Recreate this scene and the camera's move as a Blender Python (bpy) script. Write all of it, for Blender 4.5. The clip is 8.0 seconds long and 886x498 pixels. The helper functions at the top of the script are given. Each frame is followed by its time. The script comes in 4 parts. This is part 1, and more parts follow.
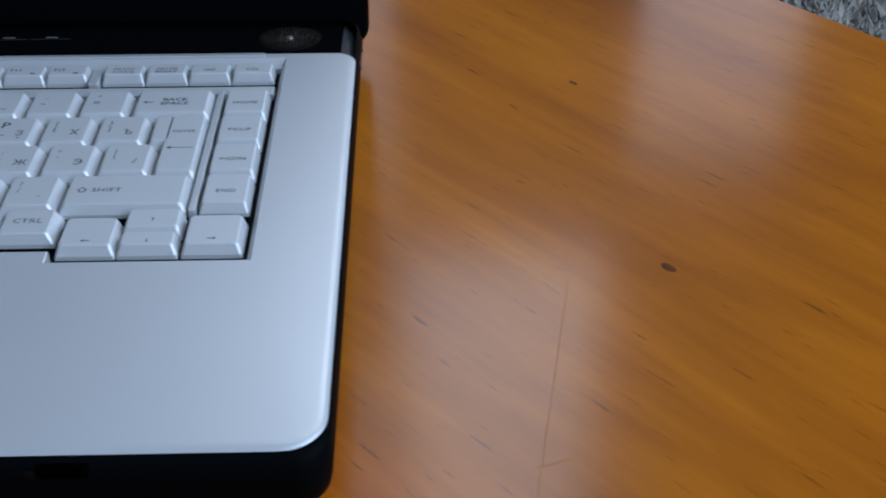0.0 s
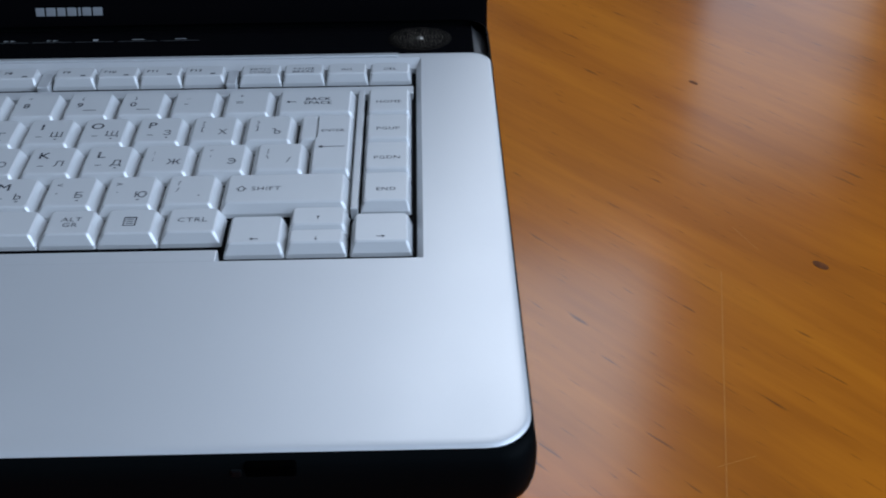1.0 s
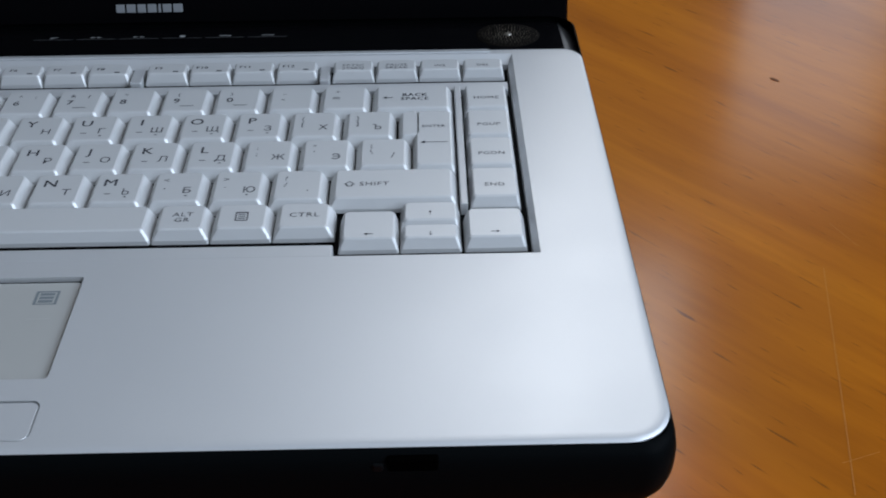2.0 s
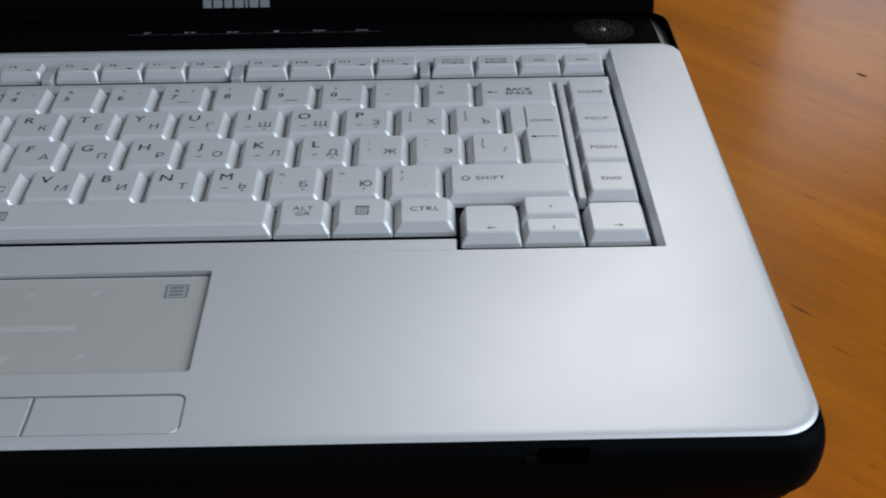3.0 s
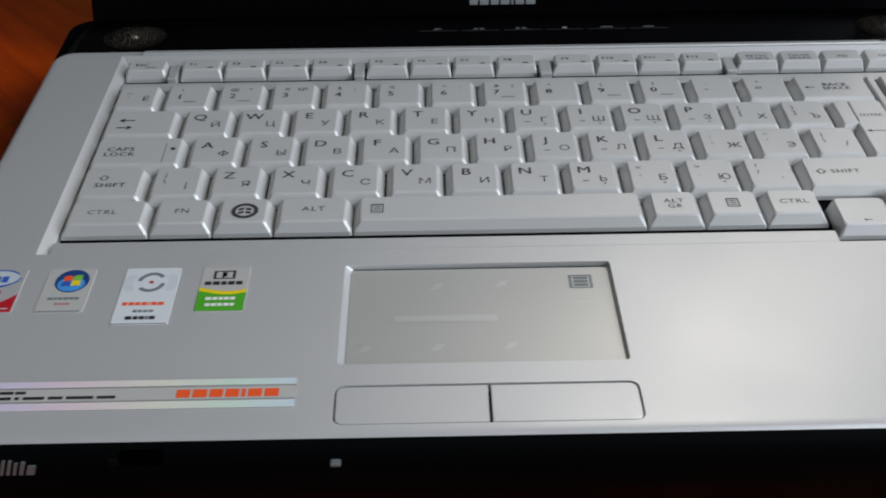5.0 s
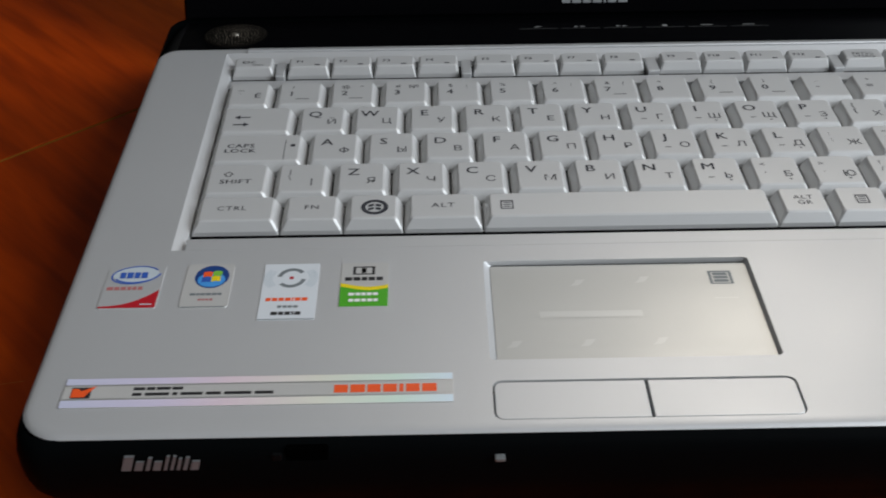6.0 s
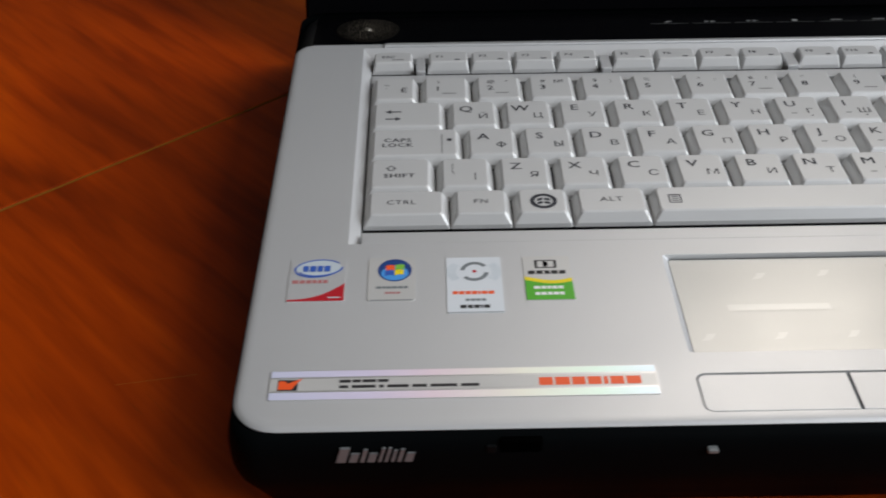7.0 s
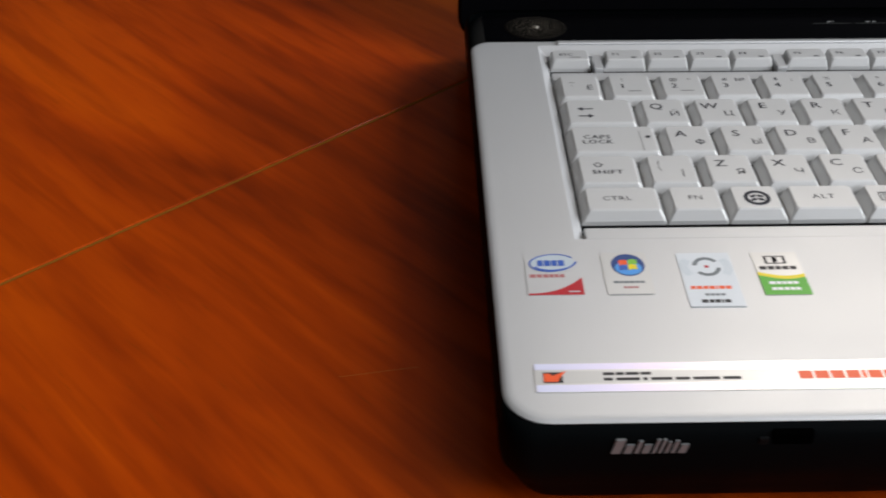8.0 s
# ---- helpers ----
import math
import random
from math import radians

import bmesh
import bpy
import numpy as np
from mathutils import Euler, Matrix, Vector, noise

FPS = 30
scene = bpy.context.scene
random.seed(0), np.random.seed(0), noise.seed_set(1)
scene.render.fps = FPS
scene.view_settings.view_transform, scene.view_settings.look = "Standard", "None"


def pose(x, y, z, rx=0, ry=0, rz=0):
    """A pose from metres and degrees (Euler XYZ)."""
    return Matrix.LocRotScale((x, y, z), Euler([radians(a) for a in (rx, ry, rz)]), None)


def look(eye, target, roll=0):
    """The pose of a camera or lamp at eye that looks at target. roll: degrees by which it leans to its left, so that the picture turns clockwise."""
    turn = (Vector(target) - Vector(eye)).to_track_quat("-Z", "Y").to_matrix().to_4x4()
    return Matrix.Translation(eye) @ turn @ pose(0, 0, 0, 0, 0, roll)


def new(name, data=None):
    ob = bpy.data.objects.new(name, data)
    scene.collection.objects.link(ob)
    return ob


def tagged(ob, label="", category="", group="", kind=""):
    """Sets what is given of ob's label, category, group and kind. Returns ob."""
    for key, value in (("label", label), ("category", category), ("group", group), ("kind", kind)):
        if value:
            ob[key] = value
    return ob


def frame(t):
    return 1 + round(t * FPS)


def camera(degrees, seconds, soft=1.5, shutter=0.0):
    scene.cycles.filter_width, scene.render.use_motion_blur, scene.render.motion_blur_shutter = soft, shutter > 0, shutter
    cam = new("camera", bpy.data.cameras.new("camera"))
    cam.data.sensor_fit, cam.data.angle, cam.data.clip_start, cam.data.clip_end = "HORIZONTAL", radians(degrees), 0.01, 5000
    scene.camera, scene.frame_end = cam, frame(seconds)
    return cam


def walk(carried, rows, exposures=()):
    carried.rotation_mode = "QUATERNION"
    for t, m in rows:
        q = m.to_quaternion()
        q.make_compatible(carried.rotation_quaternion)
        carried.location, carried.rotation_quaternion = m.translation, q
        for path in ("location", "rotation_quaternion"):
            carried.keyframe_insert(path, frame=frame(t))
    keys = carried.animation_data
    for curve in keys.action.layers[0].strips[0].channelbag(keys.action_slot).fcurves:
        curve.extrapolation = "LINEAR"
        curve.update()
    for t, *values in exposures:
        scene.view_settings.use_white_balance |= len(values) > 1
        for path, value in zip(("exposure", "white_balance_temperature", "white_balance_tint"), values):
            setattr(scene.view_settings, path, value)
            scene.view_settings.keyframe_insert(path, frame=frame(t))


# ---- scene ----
cam = camera(41.0, 8.0, soft=1.85, shutter=0.35)


def eye_pose(x, y, z, yaw, pitch, roll):
    """Yaw to the left from +y, pitch up, roll as look() takes it; degrees."""
    a, b = radians(yaw), radians(pitch)
    way = Vector((-math.sin(a) * math.cos(b), math.cos(a) * math.cos(b), math.sin(b)))
    return look((x, y, z), Vector((x, y, z)) + way, roll)


PATH = [
    (0, 0.205, -0.33333, 0.25575, -1.239, -36.762, -0.114),
    (0.5, 0.17839, -0.33309, 0.25366, -0.97, -36.488, -0.397),
    (1, 0.15452, -0.33246, 0.25116, -0.876, -36.258, -0.566),
    (1.5, 0.13535, -0.3321, 0.24996, -0.878, -36.145, -0.539),
    (3, 0.08317, -0.33185, 0.2476, -0.601, -36.186, -0.663),
    (3.5, 0.0561, -0.33337, 0.24815, -0.603, -36.111, -0.725),
    (4, 0.0269, -0.3359, 0.25129, -0.359, -36.256, -0.876),
    (4.5, -0.00746, -0.33608, 0.25075, -0.67, -36.236, -0.579),
    (6, -0.07538, -0.33642, 0.24829, -0.735, -36.033, -0.526),
    (6.5, -0.10021, -0.33673, 0.24884, -0.78, -36.187, -0.474),
    (7, -0.12827, -0.33722, 0.24887, -0.653, -36.199, -0.587),
    (7.5, -0.16298, -0.33872, 0.25002, -1.058, -36.305, -0.185),
    (8, -0.20138, -0.33996, 0.25133, -1.449, -36.352, 0.229),
]
EXPOSURES = [(0.0, -0.20, 5110, 8), (1.0, -0.12, 5310, 9), (1.7, -0.06, 5630, 9), (3.0, -0.11, 6080, 9), (3.5, -0.10, 6180, 9), (4.5, -0.12, 6450, 10),
             (6.0, -0.08, 6720, 10), (6.5, -0.03, 6800, 11), (7.0, 0.11, 6860, 12), (8.0, 0.37, 6880, 12.5)]
walk(cam, [(t, eye_pose(*row)) for t, *row in PATH], EXPOSURES)

# ---- light: daylight through two windows of a closed room ----
world = bpy.data.worlds.new("daylight")
scene.world = world
world.use_nodes = True
wn = world.node_tree
sky = wn.nodes.new("ShaderNodeTexSky")
sky.sky_type = "NISHITA"
sky.sun_disc = False
sky.sun_elevation, sky.sun_rotation = radians(40), radians(60)
wn.links.new(sky.outputs[0], wn.nodes["Background"].inputs[0])
wn.nodes["Background"].inputs[1].default_value = 0.1

BACK_Y, RIGHT_X = 0.66, 0.98
# openings: far wall (x0, x1, z0, z1), side wall (y0, y1, z0, z1)
# far openings are unseen, laid out to shape the sheen on the table
FAR_OPENINGS = [(0.00, 0.18, 0.12, 1.10), (0.186, 0.40, 0.50, 1.16), (0.41, 0.57, 0.04, 0.40)]
SIDE_OPENINGS = [(-1.55, 0.12, 0.34, 1.74)]


def window_lamp(name, place, aim, w, h, watts, colour=(0.86, 0.93, 1.0)):
    d = bpy.data.lights.new(name, "AREA")
    d.shape, d.size, d.size_y, d.energy, d.color = "RECTANGLE", w, h, watts, colour
    ob = new(name, d)
    ob.matrix_world = look(place, aim)
    return ob


# strength picked per opening to set the table sheen, not one even sky
FAR_WATTS = [4.5, 22, 6]
for (a, b, c, d), watts in zip(FAR_OPENINGS, FAR_WATTS):
    window_lamp("sky_light_far", ((a + b) / 2, BACK_Y + 0.02, (c + d) / 2), ((a + b) / 2, 0, (c + d) / 2), b - a, d - c, watts * (b - a) * (d - c), (1.0, 0.94, 0.86))
for a, b, c, d in SIDE_OPENINGS:
    window_lamp("sky_light_side", (RIGHT_X + 0.02, (a + b) / 2, (c + d) / 2), (0, (a + b) / 2, (c + d) / 2), b - a, d - c, 17.2 * (b - a) * (d - c))


# ---- materials ----
def material(name, colour, rough=0.5, metal=0.0, coat=0.0):
    m = bpy.data.materials.new(name)
    m.use_nodes = True
    b = m.node_tree.nodes["Principled BSDF"]
    b.inputs["Base Color"].default_value = (*colour, 1)
    b.inputs["Roughness"].default_value = rough
    b.inputs["Metallic"].default_value = metal
    b.inputs["Coat Weight"].default_value = coat
    return m


def node(m, kind, **values):
    n = m.node_tree.nodes.new(kind)
    for key, value in values.items():
        n.inputs[key.replace("_", " ")].default_value = value
    return n


def link(m, a, out, b, inp):
    m.node_tree.links.new(a.outputs[out], b.inputs[inp])


def coords(m, scale=(1, 1, 1), turn=0.0):
    c = node(m, "ShaderNodeTexCoord")
    p = node(m, "ShaderNodeMapping")
    p.inputs["Scale"].default_value = scale
    p.inputs["Rotation"].default_value = (0, 0, turn)
    link(m, c, "Object", p, "Vector")
    return p


def ramp(m, stops):
    r = node(m, "ShaderNodeValToRGB")
    e = r.color_ramp.elements
    while len(e) < len(stops):
        e.new(0.5)
    for k, (at, colour) in enumerate(stops):
        e[k].position, e[k].color = at, (*colour, 1)
    return r


def grain(m, scale, low, high, bump=0.0, bump_scale=None):
    """Slight mottling of roughness at one scale and fine relief at another."""
    b = m.node_tree.nodes["Principled BSDF"]
    p = coords(m)
    n = node(m, "ShaderNodeTexNoise", Scale=scale, Detail=6.0)
    link(m, p, "Vector", n, "Vector")
    r = node(m, "ShaderNodeMapRange", To_Min=low, To_Max=high)
    link(m, n, "Fac", r, "Value")
    link(m, r, "Result", b, "Roughness")
    if bump:
        f = node(m, "ShaderNodeTexNoise", Scale=bump_scale, Detail=3.0)
        link(m, p, "Vector", f, "Vector")
        u = node(m, "ShaderNodeBump", Strength=bump, Distance=0.0001)
        link(m, f, "Fac", u, "Height")
        link(m, u, "Normal", b, "Normal")
    return m


def tint(m, scale, dark, light, detail=5.0):
    b = m.node_tree.nodes["Principled BSDF"]
    p = coords(m)
    n = node(m, "ShaderNodeTexNoise", Scale=scale, Detail=detail)
    link(m, p, "Vector", n, "Vector")
    r = ramp(m, [(0.3, dark), (0.7, light)])
    link(m, n, "Fac", r, "Fac")
    link(m, r, "Color", b, "Base Color")
    return m


SILVER = grain(material("silver_paint", (0.60, 0.605, 0.61), 0.4, 0.45), 35, 0.38, 0.48, 0.12, 5000)
KEY = grain(material("silver_key_plastic", (0.60, 0.60, 0.595), 0.4, 0.25), 60, 0.34, 0.44, 0.10, 4000)
PAD = grain(material("touchpad_film", (0.47, 0.465, 0.44), 0.3, 0.25), 50, 0.26, 0.36, 0.06, 4000)
BLACK = grain(material("black_plastic", (0.0018, 0.0024, 0.0027), 0.45), 40, 0.40, 0.55, 0.05, 3000)
GLOSS = grain(material("black_gloss", (0.002, 0.002, 0.0025), 0.2), 20, 0.16, 0.24)
BLACK.node_tree.nodes["Principled BSDF"].inputs["Specular IOR Level"].default_value = 0.015
GLOSS.node_tree.nodes["Principled BSDF"].inputs["Specular IOR Level"].default_value = 0.02
CAP = grain(material("satin_black_plastic", (0.016, 0.0165, 0.017), 0.35), 60, 0.30, 0.42, 0.05, 3000)
MESH = material("speaker_mesh", (0.24, 0.205, 0.16), 0.42, 0.6)
CENTRE_GLINT = material("speaker_centre_glint", (0.22, 0.20, 0.17), 0.35, 0.5)
GRILLE = material("speaker_cloth", (0.0045, 0.0036, 0.0028), 0.8)
SLOT_SHADE = material("slot_shade", (0.0006, 0.0006, 0.0006), 0.9)
SLOT_SHADE.node_tree.nodes["Principled BSDF"].inputs["Specular IOR Level"].default_value = 0.0
MARK = material("dark_grey_print", (0.003, 0.0034, 0.0037), 0.6)
MARK.node_tree.nodes["Principled BSDF"].inputs["Specular IOR Level"].default_value = 0.05
TRAY = material("key_tray", (0.005, 0.005, 0.0055), 0.7)
INK = material("legend_ink", (0.05, 0.05, 0.058), 0.6)
INK_PALE = material("legend_ink_pale", (0.07, 0.07, 0.078), 0.6)
INK_BLACK = material("black_ink", (0.015, 0.015, 0.017), 0.5)
BADGE = material("silver_badge", (0.27, 0.28, 0.29), 0.45, 0.3)
BADGE_DIM = material("dull_silver_badge", (0.16, 0.165, 0.168), 0.5, 0.3)
ICON = material("icon_print", (0.24, 0.24, 0.24), 0.5)
ICON_DIM = material("icon_line", (0.06, 0.06, 0.06), 0.3)
LED = material("lamp_lens", (0.15, 0.16, 0.16), 0.3)
GREY_PRINT = material("grey_print", (0.17, 0.19, 0.20), 0.5)
PALE_PRINT = material("pale_print", (0.535, 0.53, 0.505), 0.3, 0.25)
S_CLEAR = material("sticker_film_grey", (0.60, 0.59, 0.57), 0.3, 0.25)
S_WHITE = material("sticker_film_white", (0.66, 0.69, 0.72), 0.35)
S_BRIGHT = material("sticker_white_print", (0.80, 0.80, 0.79), 0.35)
S_LINE = material("sticker_pale_line", (0.50, 0.56, 0.60), 0.35)
S_SILVER = material("sticker_foil", (0.72, 0.71, 0.70), 0.28, 0.7)
# the foil's iridescent sheen is painted as a fixed pastel ramp along x
HOLO = material("holographic_foil", (0.8, 0.8, 0.8), 0.35, 0.3)
holo_x = node(HOLO, "ShaderNodeSeparateXYZ")
link(HOLO, coords(HOLO), "Vector", holo_x, "Vector")
holo_t = node(HOLO, "ShaderNodeMapRange", From_Min=-0.171, From_Max=-0.070)
link(HOLO, holo_x, "X", holo_t, "Value")
holo_c = ramp(HOLO, [(0.0, (0.76, 0.78, 0.98)), (0.25, (0.86, 0.78, 0.98)), (0.42, (0.98, 0.80, 0.88)), (0.65, (0.95, 0.94, 0.82)), (0.85, (0.78, 0.96, 0.84)), (1.0, (0.76, 0.88, 0.98))])
link(HOLO, holo_t, "Result", holo_c, "Fac")
link(HOLO, holo_c, "Color", HOLO.node_tree.nodes["Principled BSDF"], "Base Color")
P_BLUE = material("print_blue", (0.03, 0.10, 0.42), 0.4)
P_SKY = material("print_light_blue", (0.06, 0.30, 0.70), 0.35)
P_NAVY = material("print_navy", (0.012, 0.05, 0.20), 0.35)
P_RED = material("print_red", (0.45, 0.01, 0.02), 0.4)
P_ROSE = material("print_rose", (0.42, 0.15, 0.15), 0.5)
P_ORANGE = material("print_orange", (0.85, 0.10, 0.02), 0.4)
P_GREEN = material("print_green", (0.07, 0.38, 0.02), 0.4)
P_LIME = material("print_lime", (0.20, 0.50, 0.05), 0.4)
P_YELLOW = material("print_yellow", (0.80, 0.62, 0.01), 0.4)
SCREEN = material("dark_screen", (0.004, 0.005, 0.006), 0.2)
RUBBER = material("rubber", (0.02, 0.02, 0.02), 0.8)
PLASTER = tint(material("plaster", (0.5, 0.45, 0.38), 0.9), 3, (0.05, 0.044, 0.037), (0.07, 0.062, 0.052))
PALE_PLASTER = tint(material("pale_plaster", (0.6, 0.58, 0.55), 0.9), 3, (0.30, 0.285, 0.27), (0.35, 0.335, 0.315))
CEILING = tint(material("ceiling_paint", (0.75, 0.73, 0.70), 0.9), 3, (0.26, 0.255, 0.245), (0.31, 0.30, 0.29))
FLOOR = tint(material("floor_boards", (0.2, 0.11, 0.05), 0.5), 6, (0.16, 0.085, 0.04), (0.24, 0.13, 0.06))
PLUSH = tint(material("grey_plush", (0.45, 0.44, 0.42), 0.95), 45, (0.20, 0.185, 0.165), (0.66, 0.62, 0.56))

GRAIN_TURN = radians(-49)


def lacquered_wood():
    """Orange-brown lacquered wood: grain along local x, pores, knots' dark flecks, wide tone drift, clear coat."""
    m = material("lacquered_wood", (0.4, 0.12, 0.02), 0.5, 0.0, 0.52)
    b = m.node_tree.nodes["Principled BSDF"]
    b.inputs["Coat Roughness"].default_value = 0.18
    b.inputs["Specular IOR Level"].default_value = 0.04
    broad = node(m, "ShaderNodeTexNoise", Scale=1.0, Detail=4.0, Roughness=0.55, Distortion=0.6)
    link(m, coords(m, (3.2, 15, 1)), "Vector", broad, "Vector")
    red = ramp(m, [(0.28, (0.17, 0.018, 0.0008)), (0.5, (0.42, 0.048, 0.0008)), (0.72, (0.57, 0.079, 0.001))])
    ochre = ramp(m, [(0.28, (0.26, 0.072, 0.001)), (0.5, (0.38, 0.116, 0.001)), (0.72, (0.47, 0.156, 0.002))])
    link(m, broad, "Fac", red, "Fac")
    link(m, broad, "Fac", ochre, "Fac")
    # the wood turns from red-brown to ochre towards one long side
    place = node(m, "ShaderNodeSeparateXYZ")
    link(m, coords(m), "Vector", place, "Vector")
    ochre_share = node(m, "ShaderNodeMapRange", From_Min=-0.06, From_Max=0.10)
    link(m, place, "Y", ochre_share, "Value")
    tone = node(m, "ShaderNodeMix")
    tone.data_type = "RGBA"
    m.node_tree.links.new(ochre_share.outputs["Result"], tone.inputs[0])
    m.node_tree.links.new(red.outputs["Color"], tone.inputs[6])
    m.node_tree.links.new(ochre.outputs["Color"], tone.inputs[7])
    fine = node(m, "ShaderNodeTexNoise", Scale=1.0, Detail=8.0, Roughness=0.65)
    link(m, coords(m, (18, 240, 1)), "Vector", fine, "Vector")
    fine_tone = ramp(m, [(0.30, (0.62, 0.55, 0.50)), (0.62, (1, 1, 1))])
    link(m, fine, "Fac", fine_tone, "Fac")
    mix = node(m, "ShaderNodeMix")
    mix.data_type, mix.blend_type = "RGBA", "MULTIPLY"
    mix.inputs["Factor"].default_value = 0.3
    m.node_tree.links.new(tone.outputs[2], mix.inputs[6])
    m.node_tree.links.new(fine_tone.outputs["Color"], mix.inputs[7])
    streak = node(m, "ShaderNodeTexNoise", Scale=1.0, Detail=3.0, Roughness=0.6, Distortion=0.3)
    link(m, coords(m, (9, 85, 1)), "Vector", streak, "Vector")
    streak_tone = ramp(m, [(0.34, (0.58, 0.50, 0.45)), (0.56, (1, 1, 1))])
    link(m, streak, "Fac", streak_tone, "Fac")
    mix2 = node(m, "ShaderNodeMix")
    mix2.data_type, mix2.blend_type = "RGBA", "MULTIPLY"
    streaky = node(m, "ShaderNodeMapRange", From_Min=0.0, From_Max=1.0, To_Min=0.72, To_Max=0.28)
    link(m, ochre_share, "Result", streaky, "Value")
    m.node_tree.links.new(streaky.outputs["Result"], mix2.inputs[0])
    m.node_tree.links.new(mix.outputs[2], mix2.inputs[6])
    m.node_tree.links.new(streak_tone.outputs["Color"], mix2.inputs[7])
    mix = mix2
    pores = node(m, "ShaderNodeTexNoise", Scale=1.0, Detail=2.0, Roughness=0.5)
    link(m, coords(m, (55, 640, 1)), "Vector", pores, "Vector")
    pore_tone = ramp(m, [(0.0, (0, 0, 0)), (0.655, (0, 0, 0)), (0.74, (0.9, 0.9, 0.9))])
    link(m, pores, "Fac", pore_tone, "Fac")
    dark = node(m, "ShaderNodeMix")
    dark.data_type, dark.blend_type = "RGBA", "MIX"
    dark.inputs[7].default_value = (0.11, 0.033, 0.003, 1)
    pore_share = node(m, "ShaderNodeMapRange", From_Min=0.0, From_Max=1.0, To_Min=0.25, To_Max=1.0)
    link(m, ochre_share, "Result", pore_share, "Value")
    pore_fac = node(m, "ShaderNodeMath")
    pore_fac.operation = "MULTIPLY"
    m.node_tree.links.new(pore_tone.outputs["Color"], pore_fac.inputs[0])
    m.node_tree.links.new(pore_share.outputs["Result"], pore_fac.inputs[1])
    m.node_tree.links.new(pore_fac.outputs[0], dark.inputs[0])
    m.node_tree.links.new(mix.outputs[2], dark.inputs[6])
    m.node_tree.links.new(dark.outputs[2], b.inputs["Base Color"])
    bump = node(m, "ShaderNodeBump", Strength=0.15, Distance=0.0003)
    link(m, fine, "Fac", bump, "Height")
    link(m, bump, "Normal", b, "Normal")
    return m


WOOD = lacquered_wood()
WOOD_DARK = tint(material("wood_knot", (0.09, 0.03, 0.01), 0.5), 500, (0.05, 0.018, 0.006), (0.16, 0.05, 0.012))
SCRATCH = material("pale_scratch", (0.40, 0.165, 0.035), 0.6)
JOINT_GLINT = material("joint_glint_paint", (0.24, 0.09, 0.01), 0.5)

for some in (WOOD_DARK, SCRATCH, JOINT_GLINT, INK, INK_PALE, GRILLE, TRAY):
    some.node_tree.nodes["Principled BSDF"].inputs["Specular IOR Level"].default_value = 0.05


# ---- building helpers ----
def put_mesh(name, bm, mat, parent=None, smooth=0.0, at=None):
    me = bpy.data.meshes.new(name)
    bmesh.ops.recalc_face_normals(bm, faces=bm.faces)
    bm.to_mesh(me)
    bm.free()
    for one in mat if isinstance(mat, (list, tuple)) else [mat]:
        me.materials.append(one)
    if smooth:
        for p in me.polygons:
            p.use_smooth = True
        me.set_sharp_from_angle(angle=radians(smooth))
    ob = new(name, me)
    ob.parent = parent
    if at is not None:
        ob.location = at
    return ob


def part(name, bm, mat, parent, label="", smooth=0.0, at=None):
    ob = put_mesh(name, bm, mat, parent, smooth, at)
    return tagged(ob, label) if label else ob


def group(name, label, category, **more):
    return tagged(new(name), label, category, **more)


def box(bm, x0, y0, z0, x1, y1, z1):
    v = [bm.verts.new((x, y, z)) for z in (z0, z1) for x, y in ((x0, y0), (x1, y0), (x1, y1), (x0, y1))]
    for f in ((0, 3, 2, 1), (4, 5, 6, 7), (0, 1, 5, 4), (1, 2, 6, 5), (2, 3, 7, 6), (3, 0, 4, 7)):
        bm.faces.new([v[k] for k in f])
    return v


def soft_box(bm, x0, y0, z0, x1, y1, z1, r, segments=2):
    b2 = bmesh.new()
    box(b2, x0, y0, z0, x1, y1, z1)
    bmesh.ops.bevel(b2, geom=b2.edges[:], offset=r, segments=segments, profile=0.5, affect="EDGES")
    absorb(bm, b2)


def absorb(bm, other, m=None):
    me = bpy.data.meshes.new("tmp")
    other.to_mesh(me)
    other.free()
    if m is not None:
        me.transform(m)
    bm.from_mesh(me)
    bpy.data.meshes.remove(me)


def rounded(x0, y0, x1, y1, r, n=6):
    """Outline of a rounded rectangle, counter-clockwise. r: one radius, or (front, rear)."""
    rf, rr = r if isinstance(r, tuple) else (r, r)
    pts = []
    for cx, cy, a0, q in ((x1 - rf, y0 + rf, -90, rf), (x1 - rr, y1 - rr, 0, rr), (x0 + rr, y1 - rr, 90, rr), (x0 + rf, y0 + rf, 180, rf)):
        for k in range(n + 1):
            a = radians(a0 + 90 * k / n)
            pts.append((cx + q * math.cos(a), cy + q * math.sin(a)))
    return pts


def loop(bm, pts, z):
    return [bm.verts.new((x, y, z)) for x, y in pts]


def bridge(bm, a, b):
    n = len(a)
    for k in range(n):
        bm.faces.new((a[k], a[(k + 1) % n], b[(k + 1) % n], b[k]))


def closed_edges(bm, vs):
    out = []
    for k in range(len(vs)):
        e = bm.edges.get((vs[k], vs[(k + 1) % len(vs)]))
        out.append(e or bm.edges.new((vs[k], vs[(k + 1) % len(vs)])))
    return out


def prism(bm, pts, z0, z1, bevel=0.0):
    """A plate with that outline, its top edge rounded by an inset loop."""
    low = loop(bm, pts, z0)
    cx, cy = sum(p[0] for p in pts) / len(pts), sum(p[1] for p in pts) / len(pts)
    if bevel:
        mid = loop(bm, pts, z1 - bevel)
        bridge(bm, low, mid)
        low = mid
        pts = [(x - bevel * np.sign(x - cx), y - bevel * np.sign(y - cy)) for x, y in pts]
    top = loop(bm, pts, z1)
    bridge(bm, low, top)
    bm.faces.new(top)


